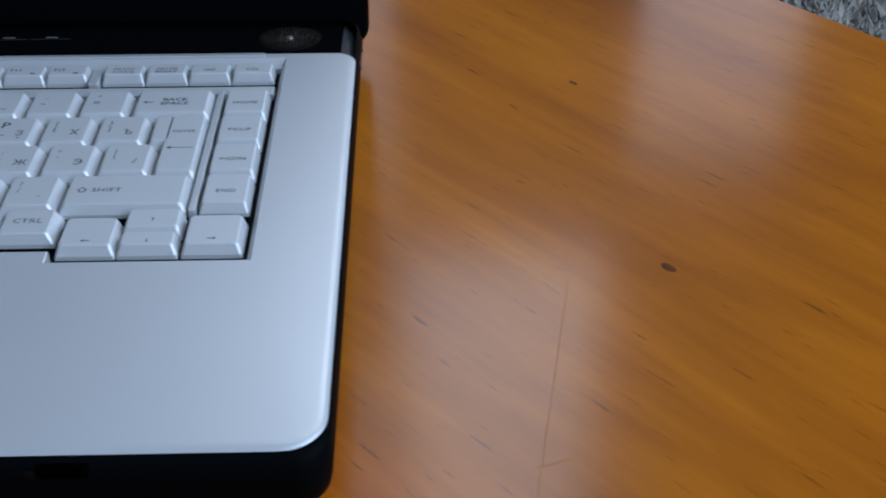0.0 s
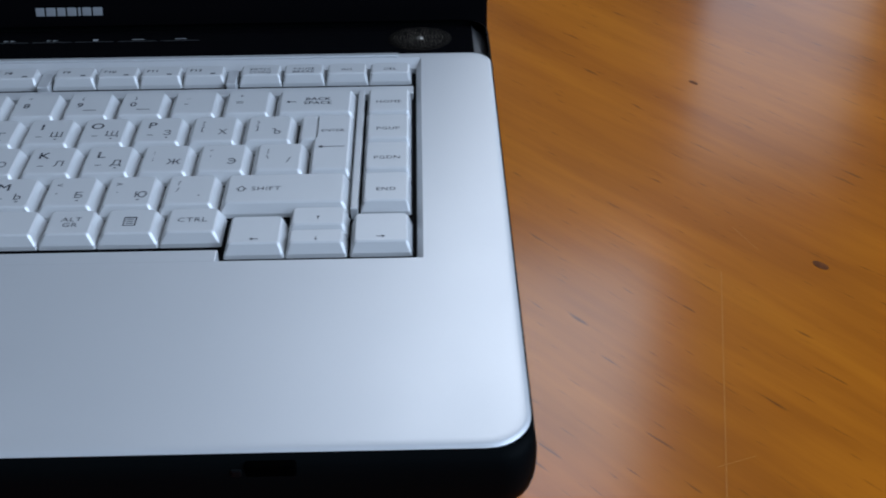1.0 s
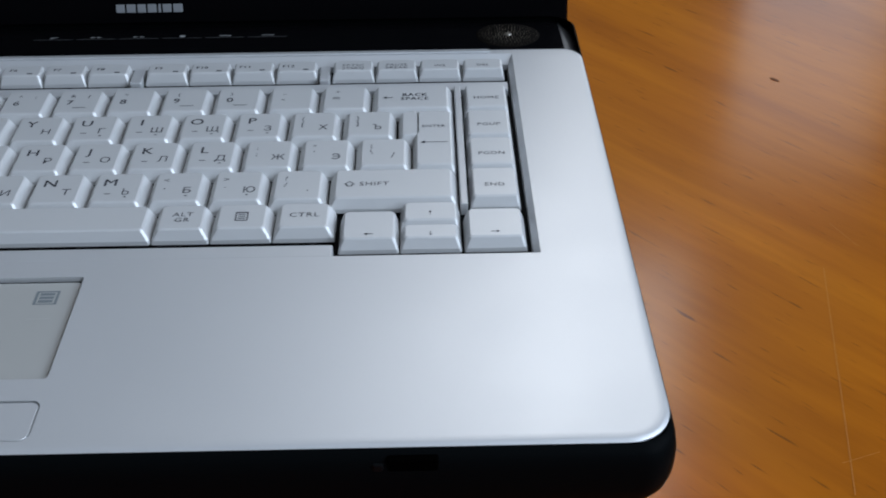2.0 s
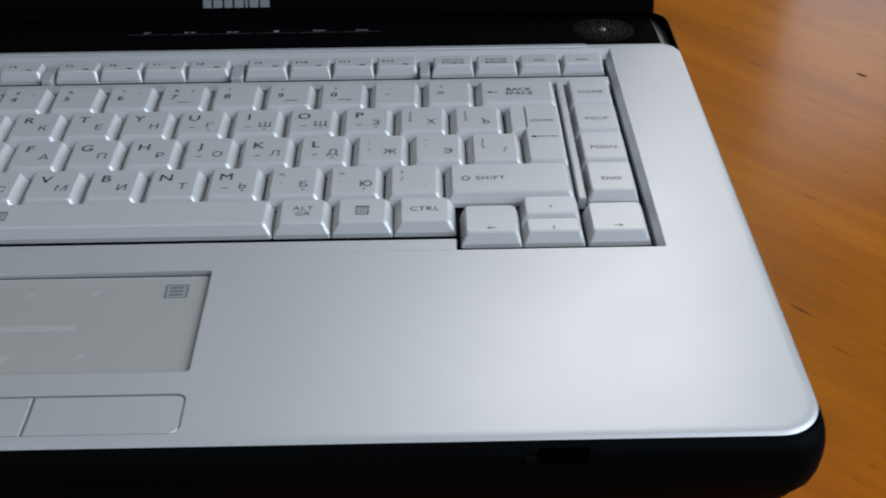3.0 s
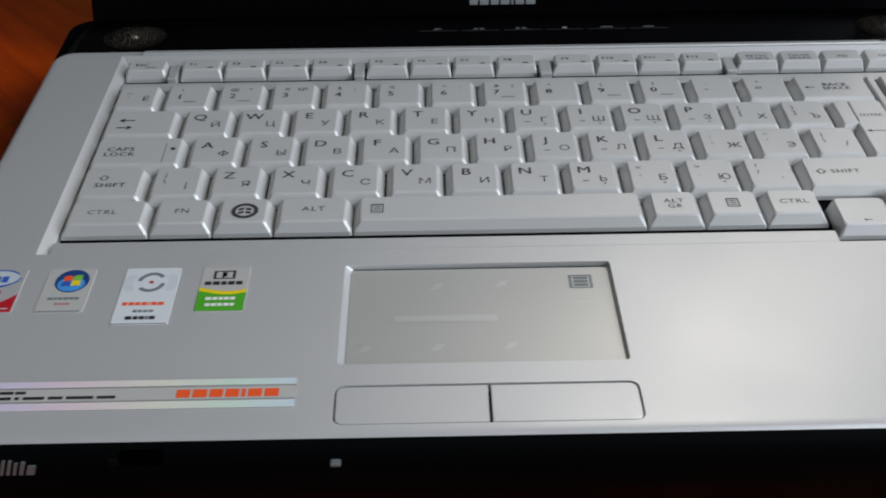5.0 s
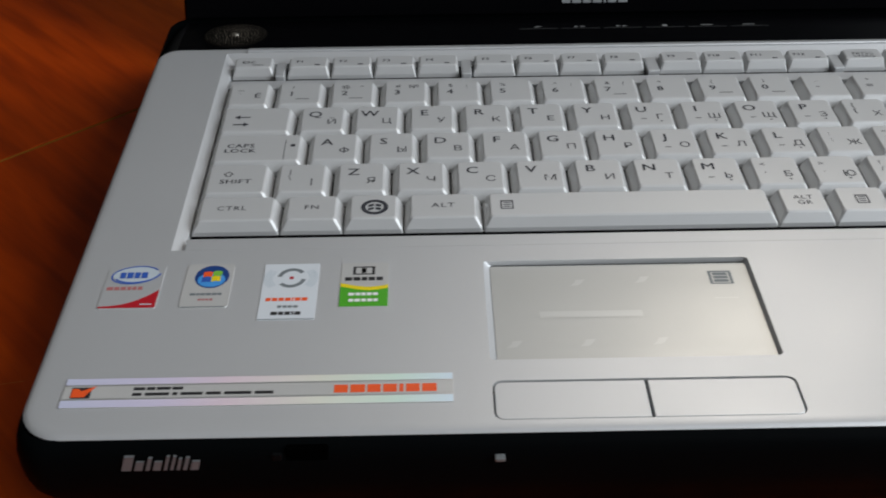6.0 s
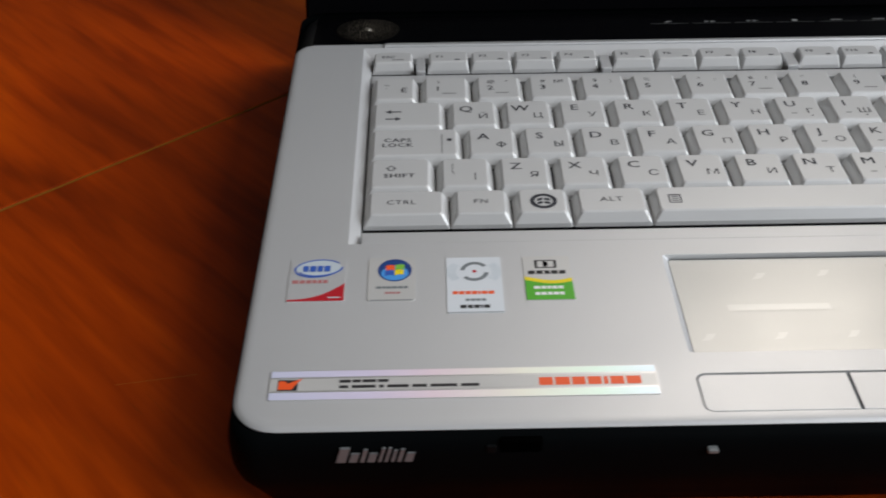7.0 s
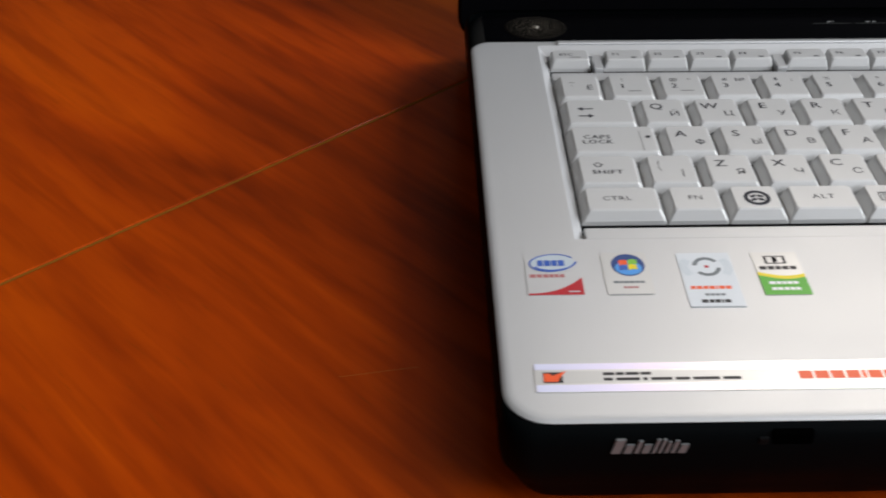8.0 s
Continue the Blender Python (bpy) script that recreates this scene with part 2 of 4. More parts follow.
def disc(bm, cx, cy, z0, z1, rx, ry=None, n=24):
    ry = ry or rx
    prism(bm, [(cx + rx * math.cos(2 * math.pi * k / n), cy + ry * math.sin(2 * math.pi * k / n)) for k in range(n)], z0, z1)


def sheet(bm, pts, z):
    bm.faces.new(loop(bm, pts, z))


def bar(bm, x0, y0, x1, y1, z):
    sheet(bm, [(x0, y0), (x1, y0), (x1, y1), (x0, y1)], z)


def ring(bm, cx, cy, z, rx, ry, width, n=28, a0=0.0, a1=360.0, tilt=0.0):
    full = a1 - a0 >= 360
    c, s = math.cos(radians(tilt)), math.sin(radians(tilt))
    inner, outer = [], []
    for k in range(n if full else n + 1):
        a = radians(a0 + (a1 - a0) * k / n)
        for some, d in ((inner, -width / 2), (outer, width / 2)):
            x, y = (rx + d) * math.cos(a), (ry + d) * math.sin(a)
            some.append(bm.verts.new((cx + c * x - s * y, cy + s * x + c * y, z)))
    for k in range(len(inner) if full else len(inner) - 1):
        j = (k + 1) % len(inner)
        bm.faces.new((inner[k], outer[k], outer[j], inner[j]))


def words(bm, text, x, y, z, size, wide=1.0, align="CENTER"):
    """Text in the built-in font, lying flat, joined into bm."""
    cu = bpy.data.curves.new("tmp_text", "FONT")
    cu.body, cu.size, cu.align_x, cu.align_y, cu.resolution_u = text, 1.0, align, "CENTER", 2
    cu.space_line, cu.space_character = 0.95, 1.12
    ob = bpy.data.objects.new("tmp_text", cu)
    scene.collection.objects.link(ob)
    me = bpy.data.meshes.new_from_object(ob.evaluated_get(bpy.context.evaluated_depsgraph_get()))
    me.transform(Matrix.Translation((x, y, z)) @ Matrix.Diagonal((wide * size, size, 1, 1)))
    bm.from_mesh(me)
    bpy.data.meshes.remove(me)
    bpy.data.objects.remove(ob)
    bpy.data.curves.remove(cu)


def oval(cx, cy, rx, ry, a0=0, a1=360, n=14):
    return [(cx + rx * math.cos(radians(a0 + (a1 - a0) * k / n)), cy + ry * math.sin(radians(a0 + (a1 - a0) * k / n))) for k in range(n + 1)]


BOWL = [(0.0, 0.40), (0.24, 0.40), (0.35, 0.32), (0.35, 0.08), (0.24, 0.0), (0.0, 0.0)]
STROKES = {
    "Ь": [[(0, 0), (0, 0.7)], BOWL],
    "Ъ": [[(0, 0), (0, 0.7), (-0.16, 0.7)], BOWL],
    "Ы": [[(0, 0), (0, 0.7)], BOWL, [(0.52, 0), (0.52, 0.7)]],
    "Э": [oval(0.2, 0.35, 0.28, 0.35, -135, 135), [(0.1, 0.36), (0.46, 0.36)]],
    "Ф": [oval(0.2, 0.36, 0.30, 0.22), [(0.2, -0.04), (0.2, 0.74)]],
    "Ю": [[(0, 0), (0, 0.7)], [(0, 0.36), (0.16, 0.36)], oval(0.42, 0.35, 0.26, 0.35)],
}


def stroked(char, size):
    """A letter drawn as strokes of even width, centred."""
    def draw(bm, dx, dy, z):
        for line in STROKES[char]:
            for (x0, y0), (x1, y1) in zip(line, line[1:]):
                d = Vector((x1 - x0, y1 - y0)).normalized() * 0.045
                q = [(x0 - d.x - d.y, y0 - d.y + d.x), (x0 - d.x + d.y, y0 - d.y - d.x), (x1 + d.x + d.y, y1 + d.y - d.x), (x1 + d.x - d.y, y1 + d.y + d.x)]
                sheet(bm, [(dx + (x - 0.2) * size * 1.1, dy + (y - 0.35) * size) for x, y in q], z)
                z += 0.000002
    return draw


# ---- room ----
LEFT_X, FRONT_Y, FLOOR_Z, TOP_Z = -2.4, -2.4, -0.75, 1.85


def wall_x(name, y, thick, openings, mat=PLASTER, label="plain beige plastered wall"):
    """A wall along x with rectangular openings."""
    bm = bmesh.new()
    columns = {}
    for a, b, c, d in openings:
        columns.setdefault((a, b), []).append((c, d))
    xs = [LEFT_X - 0.1] + [v for o in columns for v in o] + [RIGHT_X + 0.1]
    for k in range(0, len(xs), 2):
        box(bm, xs[k], y, FLOOR_Z, xs[k + 1], y + thick, TOP_Z)
    for (a, b), holes in columns.items():
        zs = [FLOOR_Z] + [v for hole in holes for v in hole] + [TOP_Z]
        for k in range(0, len(zs), 2):
            box(bm, a, y, zs[k], b, y + thick, zs[k + 1])
    return tagged(put_mesh(name, bm, mat), label, "wall", kind="structure")


def wall_y(name, x, thick, openings):
    bm = bmesh.new()
    ys = [FRONT_Y] + [v for o in openings for v in o[:2]] + [BACK_Y]
    for k in range(0, len(ys), 2):
        box(bm, x, ys[k], FLOOR_Z, x + thick, ys[k + 1], TOP_Z)
    for a, b, c, d in openings:
        box(bm, x, a, FLOOR_Z, x + thick, b, c)
        box(bm, x, a, d, x + thick, b, TOP_Z)
    return tagged(put_mesh(name, bm, PLASTER), "plain beige plastered wall", "wall", kind="structure")


wall_x("wall_north", BACK_Y, 0.1, FAR_OPENINGS)
# unseen wall, paler than the others so it reflects light onto the keys
wall_x("wall_south", FRONT_Y - 0.1, 0.1, [], PALE_PLASTER, "unseen wall, pale to bounce light onto the key fronts")
wall_y("wall_east", RIGHT_X, 0.1, SIDE_OPENINGS)
wall_y("wall_west", LEFT_X - 0.1, 0.1, [])
bm = bmesh.new()
box(bm, LEFT_X - 0.1, FRONT_Y - 0.1, FLOOR_Z - 0.1, RIGHT_X + 0.1, BACK_Y + 0.1, FLOOR_Z)
tagged(put_mesh("floor", bm, FLOOR), "brown wooden floor", "floor", kind="structure")
bm = bmesh.new()
box(bm, LEFT_X - 0.1, FRONT_Y - 0.1, TOP_Z, RIGHT_X + 0.1, BACK_Y + 0.1, TOP_Z + 0.1)
tagged(put_mesh("ceiling", bm, CEILING), "plain white ceiling", "ceiling", kind="structure")

# ---- table: two leaves that meet in a joint across the grain ----
TABLE_M = pose(0, 0, 0, 0, 0, -49)
JOINT_U, EDGE_V = -0.2145, 0.4312
table = group("table", "orange-brown lacquered wooden table with a leaf joint", "table")
table.matrix_world = TABLE_M
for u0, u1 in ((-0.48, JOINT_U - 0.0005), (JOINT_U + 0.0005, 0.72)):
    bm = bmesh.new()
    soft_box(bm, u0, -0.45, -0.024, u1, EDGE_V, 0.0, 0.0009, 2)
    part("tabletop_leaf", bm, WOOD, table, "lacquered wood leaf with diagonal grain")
bm = bmesh.new()
box(bm, -0.44, -0.38, -0.09, 0.62, 0.36, -0.0245)
part("apron", bm, WOOD, table)
for u, v in ((-0.42, -0.36), (-0.42, 0.34), (0.60, -0.36), (0.60, 0.34)):
    bm = bmesh.new()
    soft_box(bm, u - 0.03, v - 0.03, FLOOR_Z, u + 0.03, v + 0.03, -0.0905, 0.006)
    part("leg", bm, WOOD, table)


# pale strip filling the joint, coloured like light caught on its edges
bm = bmesh.new()
box(bm, JOINT_U - 0.0004, -0.449, -0.02, JOINT_U + 0.0004, EDGE_V - 0.001, -0.0002)
part("joint_glint", bm, JOINT_GLINT, table, "thin pale strip painting the light on the joint's edges")


def in_table(x, y):
    p = TABLE_M.inverted() @ Vector((x, y, 0))
    return p.x, p.y


for x, y, rx, ry in ((0.273, 0.1306, 0.0024, 0.0010), (0.2918, -0.0040, 0.0032, 0.0018)):
    u, v = in_table(x, y)
    bm = bmesh.new()
    disc(bm, u, v, -0.001, 0.0001, rx, ry, 14)
    part("knot", bm, WOOD_DARK, table, "small dark knot in the wood")

for x0, y0, x1, y1, w in ((0.2563, -0.0065, 0.2361, -0.1099, 0.00012), (-0.2267, -0.0654, -0.2020, -0.0612, 0.00008), (0.266, 0.020, 0.272, 0.006, 0.00008), (0.236, -0.098, 0.248, -0.094, 0.00008)):
    (u0, v0), (u1, v1) = in_table(x0, y0), in_table(x1, y1)
    d = Vector((v0 - v1, u1 - u0)).normalized() * w
    bm = bmesh.new()
    sheet(bm, [(u0 - d.x, v0 - d.y), (u1 - d.x, v1 - d.y), (u1 + d.x, v1 + d.y), (u0 + d.x, v0 + d.y)], 0.0001)
    part("scratch", bm, SCRATCH, table, "fine pale scratch in the lacquer")

# ---- seat beside the table with a shaggy throw ----
seat = group("bench", "low bench under a grey shaggy throw beside the table", "bench")
bm = bmesh.new()
soft_box(bm, 0.40, 0.34, FLOOR_Z, 0.96, 0.64, -0.115, 0.03)
part("seat_block", bm, PLUSH, seat)
rng = random.Random(4)
bm = bmesh.new()
for k in range(10000):
    x, y = rng.uniform(0.41, 0.95), rng.uniform(0.345, 0.63)
    h, r, a = rng.uniform(0.005, 0.013), rng.uniform(0.002, 0.005), rng.uniform(0, 6.28)
    lx, ly = rng.uniform(-0.010, 0.010), rng.uniform(-0.010, 0.010)
    base = [bm.verts.new((x + r * math.cos(a + q), y + r * math.sin(a + q), -0.118)) for q in (0, 2.1, 4.2)]
    tip = bm.verts.new((x + lx, y + ly, -0.115 + h))
    for q in range(3):
        bm.faces.new((base[q], base[(q + 1) % 3], tip))
tagged(put_mesh("throw", bm, PLUSH, seat), "grey shaggy pile", kind="stuff")

# ---- laptop ----
laptop = group("laptop", "open silver and black laptop computer on the wooden table", "laptop")
DECK = 0.0385
DX, DY0, DY1 = 0.180, -0.1252, 0.0882


def deck_outline(grow, front=0.0):
    return rounded(-DX - grow, DY0 - grow - front, DX + grow, DY1 + min(grow, 0), (0.012 + grow, 0.0075 + min(grow, 0)), 7)


# silver palm rest: rolled rim, wells for keys, touchpad and buttons
bm = bmesh.new()
flat = loop(bm, rounded(-DX + 0.0030, DY0 + 0.0032, DX - 0.0030, DY1 - 0.0020, (0.0095, 0.006), 8), DECK)
roll1 = loop(bm, rounded(-DX + 0.0014, DY0 + 0.0014, DX - 0.0014, DY1 - 0.0010, (0.0109, 0.0068), 8), DECK - 0.00006)
roll2 = loop(bm, rounded(-DX + 0.0006, DY0 + 0.0007, DX - 0.0006, DY1 - 0.0004, (0.0115, 0.0072), 8), DECK - 0.00025)
rim = loop(bm, rounded(-DX, DY0, DX, DY1, (0.012, 0.0075), 8), DECK - 0.0007)
skirt = loop(bm, rounded(-DX, DY0, DX, DY1, (0.012, 0.0075), 8), DECK - 0.0011)
for a, b in ((flat, roll1), (roll1, roll2), (roll2, rim), (rim, skirt)):
    bridge(bm, a, b)
KX0, KX1, KY0, KY1 = -0.1536, 0.1530, -0.0466, 0.0840
key_rim = loop(bm, [(KX0, KY0), (KX1, KY0), (KX1, KY1), (KX0, KY1)], DECK)
key_low = loop(bm, [(KX0 + 0.0032, KY0 + 0.0003), (KX1 - 0.0018, KY0 + 0.0003), (KX1 - 0.0018, KY1 - 0.0042), (KX0 + 0.0032, KY1 - 0.0042)], DECK - 0.0026)
key_foot = loop(bm, [(KX0 + 0.0034, KY0 + 0.0004), (KX1 - 0.0020, KY0 + 0.0004), (KX1 - 0.0020, KY1 - 0.0044), (KX0 + 0.0034, KY1 - 0.0044)], DECK - 0.0050)
bridge(bm, key_rim, key_low)
bridge(bm, key_low, key_foot)
PX0, PX1, PY0, PY1 = -0.0600, 0.0186, -0.0986, -0.0545
pad_rim = loop(bm, rounded(PX0, PY0, PX1, PY1, 0.0012, 3), DECK)
pad_low = loop(bm, rounded(PX0 + 0.0021, PY0 + 0.0003, PX1 - 0.0010, PY1 - 0.00008, 0.0008, 3), DECK - 0.0018)
bridge(bm, pad_rim, pad_low)
BX0, BX1, BY0, BY1 = -0.0600, 0.0194, -0.1214, -0.1068
but_rim = loop(bm, rounded(BX0, BY0, BX1, BY1, 0.0026, 4), DECK)
but_low = loop(bm, rounded(BX0, BY0, BX1, BY1, 0.0026, 4), DECK - 0.0030)
bridge(bm, but_rim, but_low)
edges = [e for some in (flat, key_rim, pad_rim, but_rim) for e in closed_edges(bm, some)]
bmesh.ops.triangle_fill(bm, use_beauty=True, use_dissolve=False, edges=edges)
part("palm_rest", bm, SILVER, laptop, "satin silver-painted plastic palm rest", smooth=29.5)

# black lower body with a rounded belly
bm = bmesh.new()
rings = []
for side, grow, z in ((-0.0003, -0.0003, DECK - 0.0008), (0.0004, 0.0010, DECK - 0.0013), (0.0008, 0.0020, 0.0354), (0.0012, 0.0025, 0.0325), (0.0012, 0.0026, 0.0285), (0.0009, 0.0024, 0.0245), (0.0002, 0.0017, 0.0205),
                      (-0.0016, 0.0004, 0.0165), (-0.0032, -0.0018, 0.0125), (-0.0050, -0.0050, 0.0080), (-0.0105, -0.0105, 0.0040)):
    back = (0.119 if z > 0.031 else 0.127 if z > 0.027 else 0.135 if z > 0.022 else 0.142) + side
    rings.append(loop(bm, rounded(-DX - side, DY0 - (grow * 1.4 if grow > 0 else grow * 0.6), DX + side, back, (0.0092, 0.010), 8), z))
for a, b in zip(rings, rings[1:]):
    bridge(bm, a, b)
bm.faces.new(rings[-1])
part("lower_body", bm, BLACK, laptop, "black plastic lower body with rounded edges", smooth=50)
for x, y in ((-0.15, -0.10), (0.15, -0.10), (-0.15, 0.11), (0.15, 0.11)):
    bm = bmesh.new()
    disc(bm, x, y, 0.0, 0.0036, 0.008)
    part("rubber_foot", bm, RUBBER, laptop)

# black control strip behind the palm rest, sloping to the hinge
bm = bmesh.new()
profile = [(DY1 + 0.0002, DECK - 0.0060), (DY1 + 0.0002, DECK - 0.0004), (0.100, DECK - 0.0011), (0.112, DECK - 0.0022), (0.1195, DECK - 0.0035), (0.1245, DECK - 0.0060), (0.132, DECK - 0.0120), (0.141, DECK - 0.0200)]
xs = [(-0.1740, 0.0002), (-0.1730, 0.0), (0.1730, 0.0), (0.1740, 0.0002)]
cols = [[bm.verts.new((x, y, z - (drop if k else 0) * (1.0 if k < 7 else 0.4))) for k, (y, z) in enumerate(profile)] for x, drop in xs]
for a, b in zip(cols, cols[1:]):
    for k in range(len(profile) - 1):
        bm.faces.new((a[k], b[k], b[k + 1], a[k + 1]))
part("control_strip", bm, GLOSS, laptop, "glossy black control strip with speakers", smooth=40)


# end caps of the strip, rounded over to the sides
for sx in (-1, 1):
    bm = bmesh.new()
    cols = []
    for across, drop in ((0.0, 0.0002), (0.10, 0.0005), (0.50, 0.0022), (0.90, 0.0042), (1.0, 0.0078)):
        row = []
        for k, (y, z) in enumerate(profile[1:]):
            inner, outer = 0.1739, 0.1818 - 0.0018 * k / 6
            row.append(bm.verts.new((sx * (inner + (outer - inner) * across), y, z - drop)))
        cols.append(row)
    for a, b in zip(cols, cols[1:]):
        for k in range(len(a) - 1):
            bm.faces.new((a[k], b[k], b[k + 1], a[k + 1]))
    for side in (0, -1):
        bm.faces.new([c[side] for c in cols])
    part("end_cap", bm, CAP, laptop, "satin black end cap of the control strip", smooth=50)


def strip_z(y):
    for (y0, z0), (y1, z1) in zip(profile[1:], profile[2:]):
        if y0 <= y <= y1:
            return z0 + (z1 - z0) * (y - y0) / (y1 - y0)
    return profile[1][1]


# speakers: a dark dished disc under concentric rings of small studs, with a pale disc painted as the middle's highlight
for sx in (-1, 1):
    cx, cy = sx * 0.1527, 0.1030
    bm = bmesh.new()
    levels = []
    for r, lift in ((0.0128, 0.0001), (0.0122, 0.00045), (0.0085, 0.0003), (0.0045, 0.0002)):
        levels.append([bm.verts.new((cx + r * math.cos(a), cy + r * math.sin(a), strip_z(cy + r * math.sin(a)) + lift)) for a in [2 * math.pi * k / 32 for k in range(32)]])
    for a, b in zip(levels, levels[1:]):
        bridge(bm, a, b)
    bm.faces.new(levels[-1])
    grille = part("speaker_grille", bm, GRILLE, laptop, "round dark brown speaker grille", smooth=40)
    bm = bmesh.new()
    studs = []
    for ring_no in range(1, 10):
        r = 0.0013 * ring_no
        count = int(6.5 * ring_no) if ring_no < 8 else int(5.2 * ring_no)
        for k in range(count):
            if rng.random() < 0.12:
                continue
            a = 2 * math.pi * (k + 0.5 * (ring_no % 2)) / count
            studs.append((r * math.cos(a), r * math.sin(a), rng.uniform(0.00012, 0.00034) * (1.35 - 0.06 * ring_no)))
    for dx, dy, q in studs:
        x, y = cx + dx, cy + dy
        z = strip_z(y) + 0.0002
        base = [bm.verts.new((x + q * math.cos(b), y + q * math.sin(b), z - 0.0002)) for b in (0.3, 1.87, 3.44, 5.01)]
        tip = bm.verts.new((x, y, z + 0.0006))
        for j in range(4):
            bm.faces.new((base[j], base[(j + 1) % 4], tip))
    cap_bm = bmesh.new()
    prism(cap_bm, oval(cx, cy, 0.0016, 0.0014, 0, 330, 11), strip_z(cy), strip_z(cy) + 0.0009, 0.0006)
    part("grille_glint", cap_bm, CENTRE_GLINT, grille, "small pale disc for the highlight in the middle", smooth=60)
    tagged(part("perforation", bm, MESH, grille, "rings of small metal studs"), kind="stuff")

# media icons and the thin light line on the strip
for k in range(6):
    bm = bmesh.new()
    x, y = -0.0300 + 0.0172 * k, 0.1068
    z = strip_z(y) + 0.0002
    if k == 0:
        sheet(bm, [(x - 0.002, y - 0.0008), (x + 0.002, y + 0.0006), (x - 0.001, y + 0.0006)], z)
    elif k in (1, 2):
        for d in (-0.0014, 0.0012):
            sheet(bm, [(x + d - 0.0011, y - 0.0006), (x + d + 0.0011, y), (x + d - 0.0011, y + 0.0006)], z)
    elif k == 3:
        bar(bm, x - 0.001, y - 0.0008, x + 0.001, y + 0.0008, z)
    else:
        bar(bm, x - 0.0024, y - 0.0003, x + 0.0024, y + 0.0003, z)
    part("media_icon", bm, ICON, laptop, "small pale touch-button symbol")
    bm = bmesh.new()
    bar(bm, x - 0.0078, y - 0.0020, x + 0.0078, y - 0.0017, strip_z(y - 0.0018) + 0.0002)
    part("button_line", bm, ICON_DIM, laptop)

# lid: leans back, drops behind the base
lid = new("lid")
lid.parent = laptop
lid.matrix_local = pose(0, 0.1475, 0.018, 90 - 20)
lid_outer = rounded(-0.1825, -0.006, 0.1825, 0.262, 0.008, 6)
bm = bmesh.new()
a = loop(bm, lid_outer, -0.011)
b = loop(bm, lid_outer, -0.0015)
c = loop(bm, rounded(-0.1812, -0.0047, 0.1812, 0.2607, 0.007, 6), 0.0)
d = loop(bm, rounded(-0.166, 0.030, 0.166, 0.238, 0.001, 6), 0.0)
e = loop(bm, rounded(-0.1655, 0.0305, 0.1655, 0.2375, 0.001, 6), -0.0015)
for p, q in ((a, b), (b, c), (c, d), (d, e)):
    bridge(bm, p, q)
bm.faces.new(a)
part("bezel", bm, GLOSS, lid, "glossy black screen bezel", smooth=40)
bm = bmesh.new()
bar(bm, -0.1655, 0.0305, 0.1655, 0.2375, -0.0014)
part("screen", bm, SCREEN, lid, "dark switched-off screen")
x = -0.0155
for w in (0.0037, 0.0040, 0.0036, 0.0039, 0.0011, 0.0038, 0.0041):
    bm = bmesh.new()
    soft_box(bm, x, 0.0099, -0.0002, x + w, 0.0135, 0.0003, 0.0001, 1)
    part("badge_mark", bm, BADGE, lid, "silver badge mark")
    x += w + 0.0008



# ---- keys ----
tray_z = 0.0338
bm = bmesh.new()
box(bm, KX0 + 0.0032, KY0 + 0.0006, tray_z - 0.0015, KX1 - 0.0021, KY1 - 0.0046, tray_z)
part("key_tray", bm, TRAY, laptop, "dark tray under the keys")
BASE, TOP = 0.0350, 0.0397
caps = {}


def cap(bm, x0, y0, x1, y1, side=0.0024, front=0.0023, rear=0.0007, h=TOP - BASE):
    """A tapered key cap with rounded corners: steep rear, long front slope."""
    def eight(a, b, c, d, r, q):
        return [(a + r, b), (c - r, b), (c, b + r), (c, d - q), (c - q, d), (a + q, d), (a, d - q), (a, b + r)]
    l0 = loop(bm, eight(x0, y0, x1, y1, 0.0004, 0.0012), 0)
    l1 = loop(bm, eight(x0 + 0.0003, y0 + 0.0002, x1 - 0.0003, y1 - 0.0001, 0.0005, 0.0012), 0.0014)
    l2 = loop(bm, eight(x0 + side - 0.0004, y0 + front - 0.0005, x1 - side + 0.0004, y1 - rear + 0.0001, 0.0007, 0.0010), h - 0.00035)
    l3 = loop(bm, eight(x0 + side + 0.0001, y0 + front + 0.0001, x1 - side - 0.0001, y1 - rear - 0.0002, 0.0007, 0.0009), h)
    for a, b in ((l0, l1), (l1, l2), (l2, l3)):
        bridge(bm, a, b)
    bm.faces.new(l3)


